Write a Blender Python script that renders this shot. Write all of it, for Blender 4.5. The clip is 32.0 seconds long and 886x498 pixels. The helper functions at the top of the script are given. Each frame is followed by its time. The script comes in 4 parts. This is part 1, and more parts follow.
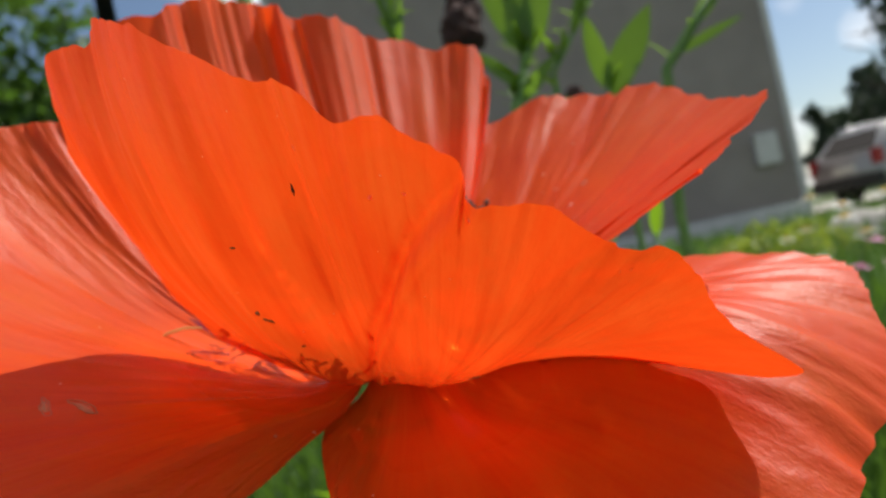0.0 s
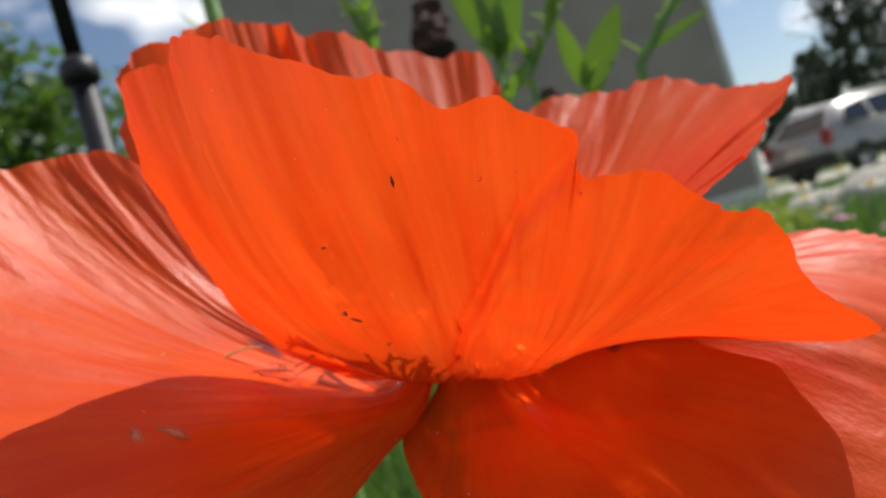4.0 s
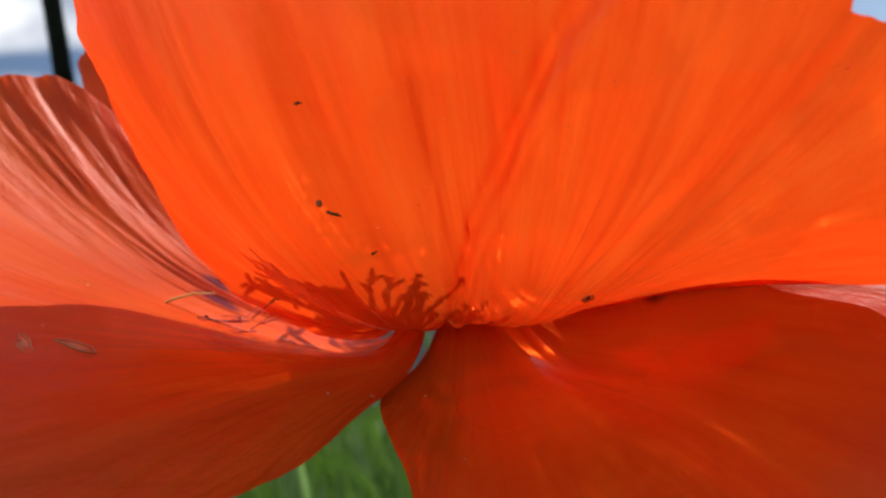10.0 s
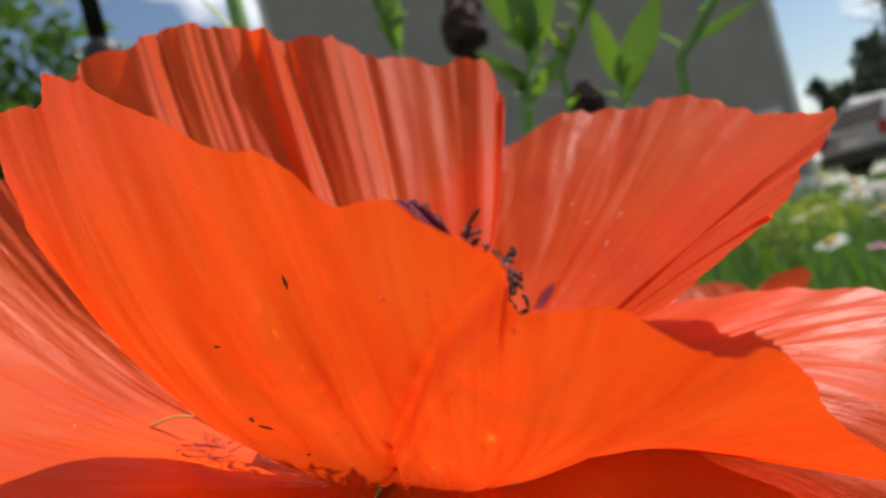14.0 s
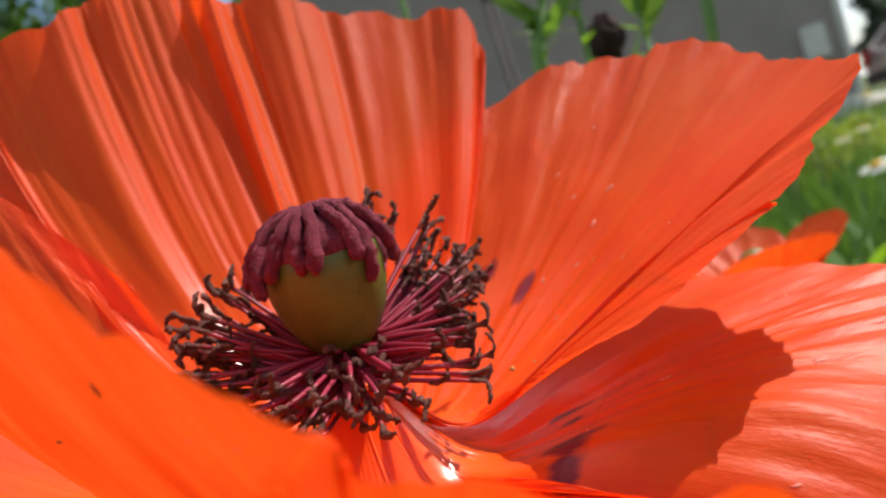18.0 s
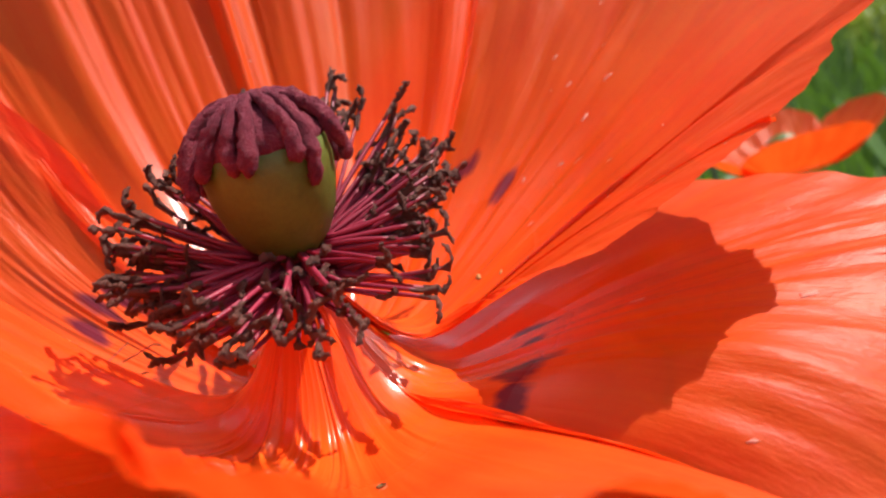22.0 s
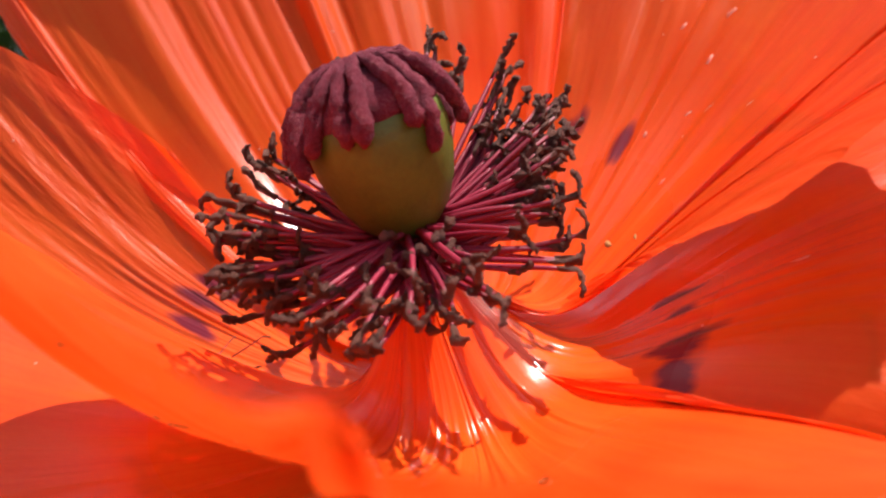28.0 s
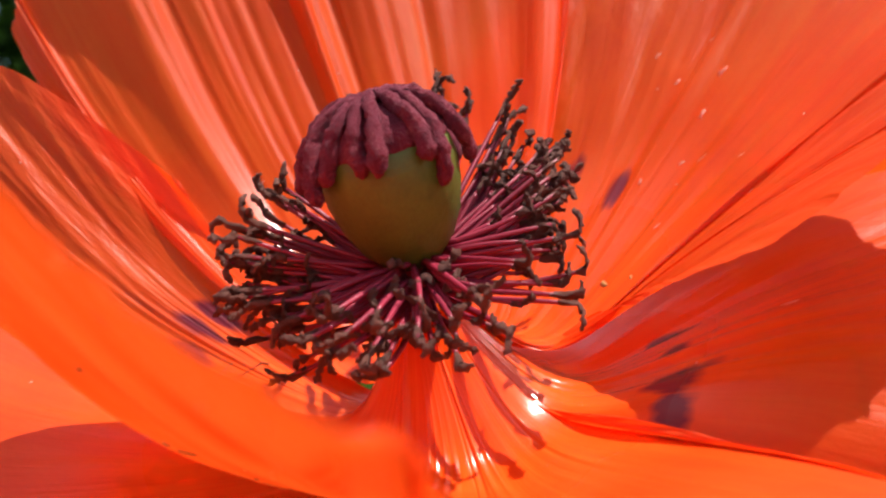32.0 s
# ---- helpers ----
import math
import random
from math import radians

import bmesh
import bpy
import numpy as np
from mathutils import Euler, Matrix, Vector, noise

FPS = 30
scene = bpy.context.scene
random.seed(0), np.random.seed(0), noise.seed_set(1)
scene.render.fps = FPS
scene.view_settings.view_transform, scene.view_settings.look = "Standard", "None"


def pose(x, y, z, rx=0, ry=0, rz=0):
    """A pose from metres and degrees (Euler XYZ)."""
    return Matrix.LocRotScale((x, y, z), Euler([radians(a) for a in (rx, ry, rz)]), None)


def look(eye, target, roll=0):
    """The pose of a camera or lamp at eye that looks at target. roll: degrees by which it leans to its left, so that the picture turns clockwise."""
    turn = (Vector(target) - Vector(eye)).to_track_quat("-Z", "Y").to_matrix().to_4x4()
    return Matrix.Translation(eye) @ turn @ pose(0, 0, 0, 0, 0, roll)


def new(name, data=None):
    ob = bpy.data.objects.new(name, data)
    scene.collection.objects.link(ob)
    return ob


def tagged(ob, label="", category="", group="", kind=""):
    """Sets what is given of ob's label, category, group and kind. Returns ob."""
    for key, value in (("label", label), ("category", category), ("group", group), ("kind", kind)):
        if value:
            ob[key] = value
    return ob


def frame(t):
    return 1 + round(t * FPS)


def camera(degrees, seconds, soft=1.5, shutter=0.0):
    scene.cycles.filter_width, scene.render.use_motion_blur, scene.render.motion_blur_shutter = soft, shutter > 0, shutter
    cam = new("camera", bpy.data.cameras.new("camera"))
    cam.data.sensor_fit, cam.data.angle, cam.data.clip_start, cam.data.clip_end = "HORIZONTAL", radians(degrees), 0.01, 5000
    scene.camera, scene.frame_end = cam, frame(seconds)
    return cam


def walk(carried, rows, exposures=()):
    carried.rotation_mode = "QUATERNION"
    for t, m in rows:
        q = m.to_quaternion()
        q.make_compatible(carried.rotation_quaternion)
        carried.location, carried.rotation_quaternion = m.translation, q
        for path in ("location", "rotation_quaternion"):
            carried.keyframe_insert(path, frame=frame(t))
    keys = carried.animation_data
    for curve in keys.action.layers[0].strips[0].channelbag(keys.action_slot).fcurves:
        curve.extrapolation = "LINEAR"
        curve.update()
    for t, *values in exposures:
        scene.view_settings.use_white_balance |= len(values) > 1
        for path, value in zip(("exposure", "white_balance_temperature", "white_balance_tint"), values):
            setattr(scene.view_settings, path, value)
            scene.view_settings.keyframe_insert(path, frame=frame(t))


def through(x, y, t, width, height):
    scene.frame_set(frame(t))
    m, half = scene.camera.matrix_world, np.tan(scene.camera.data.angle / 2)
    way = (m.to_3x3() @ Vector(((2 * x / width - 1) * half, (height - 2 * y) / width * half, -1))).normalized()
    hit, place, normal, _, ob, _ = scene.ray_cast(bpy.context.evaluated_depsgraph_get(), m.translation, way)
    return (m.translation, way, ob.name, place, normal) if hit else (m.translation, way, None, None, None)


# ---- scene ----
cam = camera(62.0, 32.0, soft=2.2)
PATH = [
    (0.0, -0.0011, 0.0015, 0.6007, 91.21, 12.23, -0.38),
    (0.5, -0.0035, 0.0018, 0.6001, 91.50, 12.24, -0.43),
    (1.0, -0.0031, 0.0016, 0.6010, 91.09, 12.44, -1.18),
    (1.5, -0.0042, 0.0033, 0.5991, 93.55, 11.38, -1.49),
    (2.0, -0.0054, 0.0028, 0.5964, 92.15, 12.01, -3.28),
    (2.5, -0.0077, 0.0010, 0.5986, 90.25, 13.35, -2.97),
    (3.0, -0.0110, 0.0036, 0.5998, 91.58, 14.91, -2.95),
    (3.5, -0.0154, -0.0007, 0.6025, 91.68, 16.43, -2.64),
    (5.5, -0.0175, 0.0031, 0.6041, 90.04, 16.58, -3.57),
    (6.0, -0.0173, 0.0041, 0.6044, 90.21, 17.00, -4.47),
    (6.5, -0.0140, 0.0099, 0.6046, 91.22, 16.69, -6.02),
    (7.0, -0.0133, 0.0138, 0.6025, 92.53, 15.86, -5.31),
    (7.5, -0.0177, 0.0136, 0.5966, 93.69, 15.69, -4.97),
    (8.0, -0.0208, 0.0151, 0.5926, 95.21, 15.31, -5.24),
    (8.5, -0.0249, 0.0169, 0.5885, 93.33, 14.93, -4.41),
    (9.0, -0.0263, 0.0177, 0.5898, 93.26, 14.75, -4.85),
    (9.5, -0.0226, 0.0219, 0.5860, 93.48, 13.76, -3.44),
    (10.0, -0.0231, 0.0256, 0.5818, 98.43, 13.17, -4.37),
    (10.5, -0.0224, 0.0219, 0.5853, 96.48, 14.76, -4.65),
    (11.0, -0.0178, 0.0184, 0.5900, 96.63, 16.11, -5.16),
    (11.5, -0.0217, 0.0185, 0.5862, 97.96, 16.09, -5.40),
    (12.0, -0.0237, 0.0184, 0.5863, 98.17, 16.00, -5.44),
    (12.5, -0.0215, 0.0199, 0.5905, 97.79, 16.76, -5.70),
    (13.0, -0.0229, 0.0142, 0.5962, 96.94, 15.93, -2.73),
    (13.5, -0.0122, 0.0173, 0.6078, 93.67, 15.45, -1.12),
    (15.5, 0.0106, 0.0216, 0.6162, 87.51, 13.01, 3.99),
    (16.0, 0.0095, 0.0214, 0.6164, 87.86, 14.02, 2.55),
    (16.5, 0.0115, 0.0241, 0.6175, 87.14, 15.25, 2.37),
    (17.0, 0.0130, 0.0327, 0.6182, 87.01, 16.36, 1.30),
    (17.5, 0.0123, 0.0353, 0.6190, 87.43, 16.81, 1.72),
    (18.0, 0.0134, 0.0374, 0.6172, 86.89, 17.71, 3.16),
    (18.5, 0.0171, 0.0418, 0.6188, 87.37, 18.82, 5.33),
    (19.0, 0.0200, 0.0437, 0.6200, 88.43, 17.81, 7.50),
    (19.5, 0.0224, 0.0455, 0.6204, 85.17, 17.29, 8.19),
    (20.0, 0.0214, 0.0479, 0.6181, 81.07, 17.87, 8.33),
    (20.5, 0.0190, 0.0481, 0.6170, 81.24, 18.13, 8.65),
    (21.0, 0.0167, 0.0467, 0.6154, 80.67, 15.74, 7.64),
    (21.5, 0.0172, 0.0457, 0.6156, 77.84, 15.21, 7.23),
    (22.0, 0.0224, 0.0478, 0.6188, 76.83, 15.67, 5.88),
    (22.5, 0.0221, 0.0485, 0.6188, 76.86, 15.88, 5.63),
    (23.0, 0.0209, 0.0483, 0.6186, 77.00, 16.36, 6.21),
    (23.5, 0.0182, 0.0477, 0.6183, 76.52, 17.14, 7.45),
    (24.0, 0.0177, 0.0461, 0.6179, 77.09, 17.32, 7.64),
    (24.5, 0.0167, 0.0458, 0.6176, 76.84, 17.39, 7.93),
    (25.0, 0.0144, 0.0494, 0.6153, 76.14, 17.01, 7.25),
    (25.5, 0.0140, 0.0488, 0.6154, 76.57, 17.44, 7.90),
    (27.5, 0.0147, 0.0546, 0.6193, 75.36, 19.94, 9.36),
    (28.0, 0.0132, 0.0547, 0.6188, 76.13, 20.20, 9.56),
    (28.5, 0.0124, 0.0568, 0.6173, 75.29, 20.10, 9.78),
    (29.0, 0.0119, 0.0551, 0.6165, 76.59, 20.69, 10.72),
    (29.5, 0.0149, 0.0562, 0.6189, 77.09, 20.83, 9.60),
    (30.0, 0.0168, 0.0561, 0.6199, 77.20, 21.32, 10.04),
    (30.5, 0.0153, 0.0543, 0.6193, 77.55, 20.80, 10.01),
    (31.0, 0.0137, 0.0540, 0.6190, 78.36, 19.62, 9.66),
    (31.5, 0.0091, 0.0505, 0.6176, 79.99, 17.98, 8.34),
    (32.0, 0.0105, 0.0515, 0.6181, 79.79, 17.68, 8.36),
]
walk(cam, [(t, pose(x, y, z, rx, ry, rz)) for t, x, y, z, rx, ry, rz in PATH], exposures=[(0.0, 0.34), (13.5, 0.34), (16.5, 0.50), (20.0, 0.66), (32.0, 0.74)])
cam.data.dof.use_dof, cam.data.dof.focus_distance, cam.data.dof.aperture_fstop = True, 0.083, 28.0

# ---- world, sun ----
SUN_DIR = Vector((0.71, 0.37, 1.0)).normalized()


def build_world():
    world = bpy.data.worlds.new("sky")
    scene.world = world
    world.use_nodes = True
    nt = world.node_tree
    nt.nodes.clear()
    out = nt.nodes.new("ShaderNodeOutputWorld")
    bg = nt.nodes.new("ShaderNodeBackground")
    sky = nt.nodes.new("ShaderNodeTexSky")
    sky.sky_type = 'NISHITA'
    sky.sun_disc = False
    sky.sun_elevation = math.asin(SUN_DIR.z)
    sky.sun_rotation = math.atan2(SUN_DIR.x, SUN_DIR.y)
    sky.air_density, sky.dust_density = 1.0, 0.6
    co = nt.nodes.new("ShaderNodeTexCoord")
    mp = nt.nodes.new("ShaderNodeMapping")
    mp.inputs["Scale"].default_value = (1.0, 1.0, 1.9)
    cloud = nt.nodes.new("ShaderNodeTexNoise")
    cloud.inputs["Scale"].default_value = 5.0
    cloud.inputs["Detail"].default_value = 8.0
    cloud.inputs["Roughness"].default_value = 0.36
    ramp = nt.nodes.new("ShaderNodeValToRGB")
    ramp.color_ramp.elements[0].position, ramp.color_ramp.elements[1].position = 0.50, 0.60
    mix = nt.nodes.new("ShaderNodeMix")
    mix.data_type = 'RGBA'
    mix.inputs["B"].default_value = (10.5, 10.7, 11.2, 1)
    bg.inputs["Strength"].default_value = 0.080
    nt.links.new(co.outputs["Generated"], mp.inputs["Vector"])
    nt.links.new(mp.outputs["Vector"], cloud.inputs["Vector"])
    nt.links.new(cloud.outputs["Fac"], ramp.inputs["Fac"])
    nt.links.new(ramp.outputs["Color"], mix.inputs["Factor"])
    nt.links.new(sky.outputs["Color"], mix.inputs["A"])
    nt.links.new(mix.outputs["Result"], bg.inputs["Color"])
    nt.links.new(bg.outputs["Background"], out.inputs["Surface"])
    sun = bpy.data.lights.new("sun", 'SUN')
    sun.energy, sun.angle, sun.color = 5.0, radians(0.53), (1.0, 0.95, 0.87)
    ob = new("sun", sun)
    ob.matrix_world = look((0, 0, 20), Vector((0, 0, 20)) - SUN_DIR)


build_world()


# ---- materials ----
class Nodes:
    """A material with short calls for its nodes."""

    def __init__(self, name):
        self.mat = bpy.data.materials.new(name)
        self.mat.use_nodes = True
        self.nt = self.mat.node_tree
        self.nt.nodes.clear()
        self.out = self.nt.nodes.new("ShaderNodeOutputMaterial")

    def add(self, kind, **values):
        node = self.nt.nodes.new("ShaderNode" + kind)
        for key, value in values.items():
            node.inputs[key.replace("_", " ")].default_value = value
        return node

    def link(self, a, b):
        self.nt.links.new(a, b)

    def coords(self, kind, scale):
        co = self.add("TexCoord")
        mp = self.add("Mapping", Scale=scale)
        self.link(co.outputs[kind], mp.inputs["Vector"])
        return mp.outputs["Vector"]

    def noise(self, vector, scale, detail=4.0, rough=0.55):
        n = self.add("TexNoise", Scale=scale, Detail=detail, Roughness=rough)
        self.link(vector, n.inputs["Vector"])
        return n.outputs["Fac"]

    def ramp(self, fac, stops):
        r = self.add("ValToRGB")
        els = r.color_ramp.elements
        while len(els) < len(stops):
            els.new(0.5)
        for el, (pos, col) in zip(els, stops):
            el.position, el.color = pos, (*col, 1) if len(col) == 3 else col
        self.link(fac, r.inputs["Fac"])
        return r.outputs["Color"]

    def mix(self, fac, a, b, blend='MIX'):
        m = self.add("Mix")
        m.data_type, m.blend_type = 'RGBA', blend
        for key, value in (("Factor", fac), ("A", a), ("B", b)):
            if isinstance(value, (int, float)):
                m.inputs[key].default_value = value
            elif isinstance(value, tuple):
                m.inputs[key].default_value = (*value, 1)
            else:
                self.link(value, m.inputs[key])
        return m.outputs["Result"]

    def math(self, op, a, b=0.0):
        m = self.add("Math")
        m.operation = op
        for n, value in enumerate((a, b)):
            if isinstance(value, (int, float)):
                m.inputs[n].default_value = value
            else:
                self.link(value, m.inputs[n])
        return m.outputs[0]

    def bump(self, height, strength, distance):
        b = self.add("Bump", Strength=strength, Distance=distance)
        self.link(height, b.inputs["Height"])
        return b.outputs["Normal"]

    def done(self, shader):
        self.link(shader, self.out.inputs["Surface"])
        return self.mat


def surface(name, dark, light, scale, rough=0.6, metal=0.0, relief=0.3, depth=0.002, spec=0.4, coords="Object", stretch=(1, 1, 1), fine=9.0):
    """A solid material whose colour varies at two scales, with a fine relief."""
    n = Nodes(name)
    v = n.coords(coords, stretch)
    big, small = n.noise(v, scale), n.noise(v, scale * fine, 5.0, 0.65)
    both = n.math('ADD', n.math('MULTIPLY', big, 0.6), n.math('MULTIPLY', small, 0.4))
    info = n.add("ObjectInfo")
    both = n.math('ADD', both, n.math('MULTIPLY', n.math('SUBTRACT', info.outputs["Random"], 0.5), 0.12))
    col = n.ramp(both, [(0.30, dark), (0.70, light)])
    p = n.add("BsdfPrincipled", Roughness=rough, Metallic=metal)
    p.inputs["Specular IOR Level"].default_value = spec
    n.link(col, p.inputs["Base Color"])
    n.link(n.bump(small, relief, depth), p.inputs["Normal"])
    return n.done(p.outputs["BSDF"])


def petal_material(name, strength, distance, sheen_to=0.60, glow=0.50, rim_gloss=0.44):
    """Thin red-orange tissue: lit from the front it scatters and shines, from behind it glows through."""
    n = Nodes(name)
    uv = n.coords("UV", (1.0, 1.0, 1.0))
    veins, streaks = n.noise(n.coords("UV", (150.0, 3.5, 1.0)), 1.0, 5.0, 0.6), n.noise(n.coords("UV", (30.0, 1.8, 1.0)), 1.0, 3.0, 0.5)
    crinkle, grain = n.noise(n.coords("UV", (44.0, 8.0, 1.0)), 1.0, 4.0, 0.6), n.noise(n.coords("UV", (210.0, 90.0, 1.0)), 1.0, 3.0, 0.6)
    cloudy = n.noise(uv, 5.0, 4.0)
    tone = n.math('ADD', n.math('MULTIPLY', veins, 0.30), n.math('ADD', n.math('MULTIPLY', streaks, 0.35), n.math('ADD', n.math('MULTIPLY', cloudy, 0.25), n.math('MULTIPLY', grain, 0.10))))
    front = n.ramp(tone, [(0.36, (0.90, 0.060, 0.005)), (0.50, (0.95, 0.094, 0.008)), (0.66, (0.965, 0.140, 0.014))])
    through = n.ramp(tone, [(0.36, (0.84, 0.056, 0.005)), (0.50, (0.90, 0.086, 0.008)), (0.66, (0.93, 0.120, 0.014))])
    spot = n.add("Attribute")
    spot.attribute_name = "blotch"
    mask = n.math('MULTIPLY', spot.outputs["Fac"], n.math('ADD', 0.25, n.math('MULTIPLY', veins, 1.5)))
    mask = n.ramp(mask, [(0.22, (0, 0, 0)), (0.85, (0.92, 0.92, 0.92))])
    front = n.mix(mask, front, (0.15, 0.006, 0.035))
    through = n.mix(mask, through, (0.18, 0.005, 0.025))
    sep = n.add("SeparateXYZ")
    n.link(uv, sep.inputs[0])
    rim = n.ramp(sep.outputs["Y"], [(0.45, (0.25, 0.25, 0.25)), (0.90, (1, 1, 1))])
    height = n.math('ADD', n.math('MULTIPLY', veins, 0.16), n.math('ADD', n.math('MULTIPLY', streaks, 0.38), n.math('ADD', n.math('MULTIPLY', n.math('MULTIPLY', crinkle, rim), 0.75), n.math('MULTIPLY', grain, 0.03))))
    height = n.math('MULTIPLY', height, n.ramp(sep.outputs["Y"], [(0.05, (0.08, 0.08, 0.08)), (0.55, (1, 1, 1))]))
    normal = n.bump(height, strength, distance)
    gloss = n.ramp(sep.outputs["Y"], [(0.28, (0.22, 0.22, 0.22)), (0.62, (0.46, 0.46, 0.46))])
    p = n.add("BsdfPrincipled")
    n.link(n.ramp(sep.outputs["Y"], [(0.45, (0.14, 0.14, 0.14)), (0.88, (rim_gloss, rim_gloss, rim_gloss))]), p.inputs["Specular IOR Level"])
    p.inputs["Sheen Weight"].default_value = 0.03
    p.inputs["Sheen Roughness"].default_value = 0.35
    p.inputs["Sheen Tint"].default_value = (1.0, 0.52, 0.42, 1)
    shine = n.ramp(sep.outputs["Y"], [(sheen_to - 0.24, (0.9, 0.9, 0.9)), (sheen_to, (0.0, 0.0, 0.0))])
    n.link(shine, p.inputs["Coat Weight"])
    p.inputs["Coat Roughness"].default_value = 0.2
    n.link(normal, p.inputs["Coat Normal"])
    n.link(gloss, p.inputs["Roughness"])
    n.link(front, p.inputs["Base Color"])
    n.link(normal, p.inputs["Normal"])
    t = n.add("BsdfTranslucent")
    n.link(through, t.inputs["Color"])
    n.link(normal, t.inputs["Normal"])
    m = n.add("MixShader")
    n.link(n.ramp(sep.outputs["Y"], [(0.24, (0.09, 0.09, 0.09)), (0.50, (glow, glow, glow))]), m.inputs[0])
    n.link(p.outputs["BSDF"], m.inputs[1])
    n.link(t.outputs["BSDF"], m.inputs[2])
    clear = n.add("BsdfTransparent", Color=(1.0, 0.11, 0.01, 1))
    thin = n.add("MixShader", Fac=0.13)
    n.link(m.outputs["Shader"], thin.inputs[1])
    n.link(clear.outputs["BSDF"], thin.inputs[2])
    return n.done(thin.outputs["Shader"])


def leaf_material(name, dark, light, glow, rough=0.5, share=0.35, scale=30.0):
    n = Nodes(name)
    v = n.coords("Object", (1, 1, 1))
    info = n.add("ObjectInfo")
    geo = n.add("NewGeometry")
    vary = n.math('ADD', n.math('MULTIPLY', geo.outputs["Random Per Island"], 0.5), n.math('MULTIPLY', n.noise(v, scale), 0.5))
    vary = n.math('ADD', vary, n.math('MULTIPLY', n.math('SUBTRACT', info.outputs["Random"], 0.5), 0.15))
    col = n.ramp(vary, [(0.25, dark), (0.75, light)])
    p = n.add("BsdfPrincipled", Roughness=rough)
    n.link(col, p.inputs["Base Color"])
    n.link(n.bump(n.noise(v, scale * 8), 0.25, 0.001), p.inputs["Normal"])
    t = n.add("BsdfTranslucent", Color=(*glow, 1))
    m = n.add("MixShader", Fac=share)
    n.link(p.outputs["BSDF"], m.inputs[1])
    n.link(t.outputs["BSDF"], m.inputs[2])
    return n.done(m.outputs["Shader"])


def velvet_material():
    """Dark maroon velvet with pale dusty grains on its high places."""
    n = Nodes("stigma_velvet")
    v = n.coords("Object", (1, 1, 1))
    big, small, dust = n.noise(v, 420.0), n.noise(v, 2600.0, 4.0, 0.7), n.noise(v, 5200.0, 3.0, 0.7)
    col = n.ramp(n.math('ADD', n.math('MULTIPLY', big, 0.5), n.math('MULTIPLY', small, 0.5)), [(0.32, (0.075, 0.005, 0.016)), (0.55, (0.20, 0.018, 0.038)), (0.72, (0.29, 0.042, 0.062))])
    grains = n.ramp(n.math('ADD', n.math('MULTIPLY', big, 0.4), n.math('MULTIPLY', dust, 0.6)), [(0.56, (0, 0, 0)), (0.66, (1, 1, 1))])
    col = n.mix(n.math('MULTIPLY', grains, 0.5), col, (0.42, 0.20, 0.18))
    p = n.add("BsdfPrincipled", Roughness=0.85)
    p.inputs["Specular IOR Level"].default_value = 0.2
    p.inputs["Sheen Weight"].default_value = 0.15
    p.inputs["Sheen Tint"].default_value = (0.9, 0.35, 0.45, 1)
    n.link(col, p.inputs["Base Color"])
    n.link(n.bump(small, 1.0, 0.0007), p.inputs["Normal"])
    return n.done(p.outputs["BSDF"])


def glass_material():
    n = Nodes("dark_car_glass")
    p = n.add("BsdfPrincipled", Roughness=0.04, Base_Color=(0.015, 0.017, 0.02, 1))
    p.inputs["Specular IOR Level"].default_value = 0.8
    return n.done(p.outputs["BSDF"])


PETAL = petal_material("smooth_petal_tissue", 0.7, 0.0007, glow=0.40, rim_gloss=0.40)
PETAL_CRISP = petal_material("crinkled_petal_tissue", 0.65, 0.0011)
PETAL_SOFT = petal_material("soft_folded_petal_tissue", 0.45, 0.0009, rim_gloss=0.38)
PETAL_GLOSSY = petal_material("glossy_petal_tissue", 0.8, 0.0010, 0.70, rim_gloss=0.46)
CAPSULE = surface("capsule_skin", (0.060, 0.070, 0.006), (0.115, 0.135, 0.014), 160.0, 0.5, relief=0.25, depth=0.0004)
STIGMA = velvet_material()
FILAMENT = surface("filament_skin", (0.12, 0.005, 0.018), (0.40, 0.024, 0.060), 260.0, 0.42, relief=0.2, depth=0.0002, spec=0.45)
ANTHER = surface("anther_crust", (0.050, 0.009, 0.011), (0.32, 0.115, 0.075), 700.0, 0.75, relief=0.9, depth=0.0005)
STEM = surface("hairy_stem_skin", (0.07, 0.16, 0.025), (0.20, 0.34, 0.09), 90.0, 0.6, relief=0.5, depth=0.0006)
PALE = surface("pale_plate", (0.55, 0.52, 0.46), (0.72, 0.70, 0.66), 30.0, 0.5, relief=0.1)
SCAR = surface("brown_scar", (0.09, 0.045, 0.014), (0.24, 0.14, 0.05), 800.0, 0.8, relief=0.5, depth=0.0002)
SCAR_RIM = surface("pale_scar_rim", (0.34, 0.12, 0.05), (0.52, 0.24, 0.12), 800.0, 0.7, relief=0.4, depth=0.0002)
PALE_STRAW = surface("dry_straw", (0.45, 0.28, 0.06), (0.70, 0.50, 0.16), 700.0, 0.6, relief=0.3, depth=0.0001)
SPECK = surface("dark_speck", (0.012, 0.006, 0.005), (0.05, 0.02, 0.012), 900.0, 0.6, relief=0.4, depth=0.0002)
STUCCO = surface("grey_stucco", (0.215, 0.185, 0.175), (0.31, 0.27, 0.255), 1.1, 0.9, relief=0.6, depth=0.01, fine=30.0)
TRIM = surface("pale_trim_board", (0.42, 0.42, 0.42), (0.58, 0.57, 0.56), 3.0, 0.7, relief=0.3)
ROOF = surface("dark_roof_felt", (0.04, 0.04, 0.042), (0.09, 0.085, 0.085), 4.0, 0.9, relief=0.6, depth=0.01)
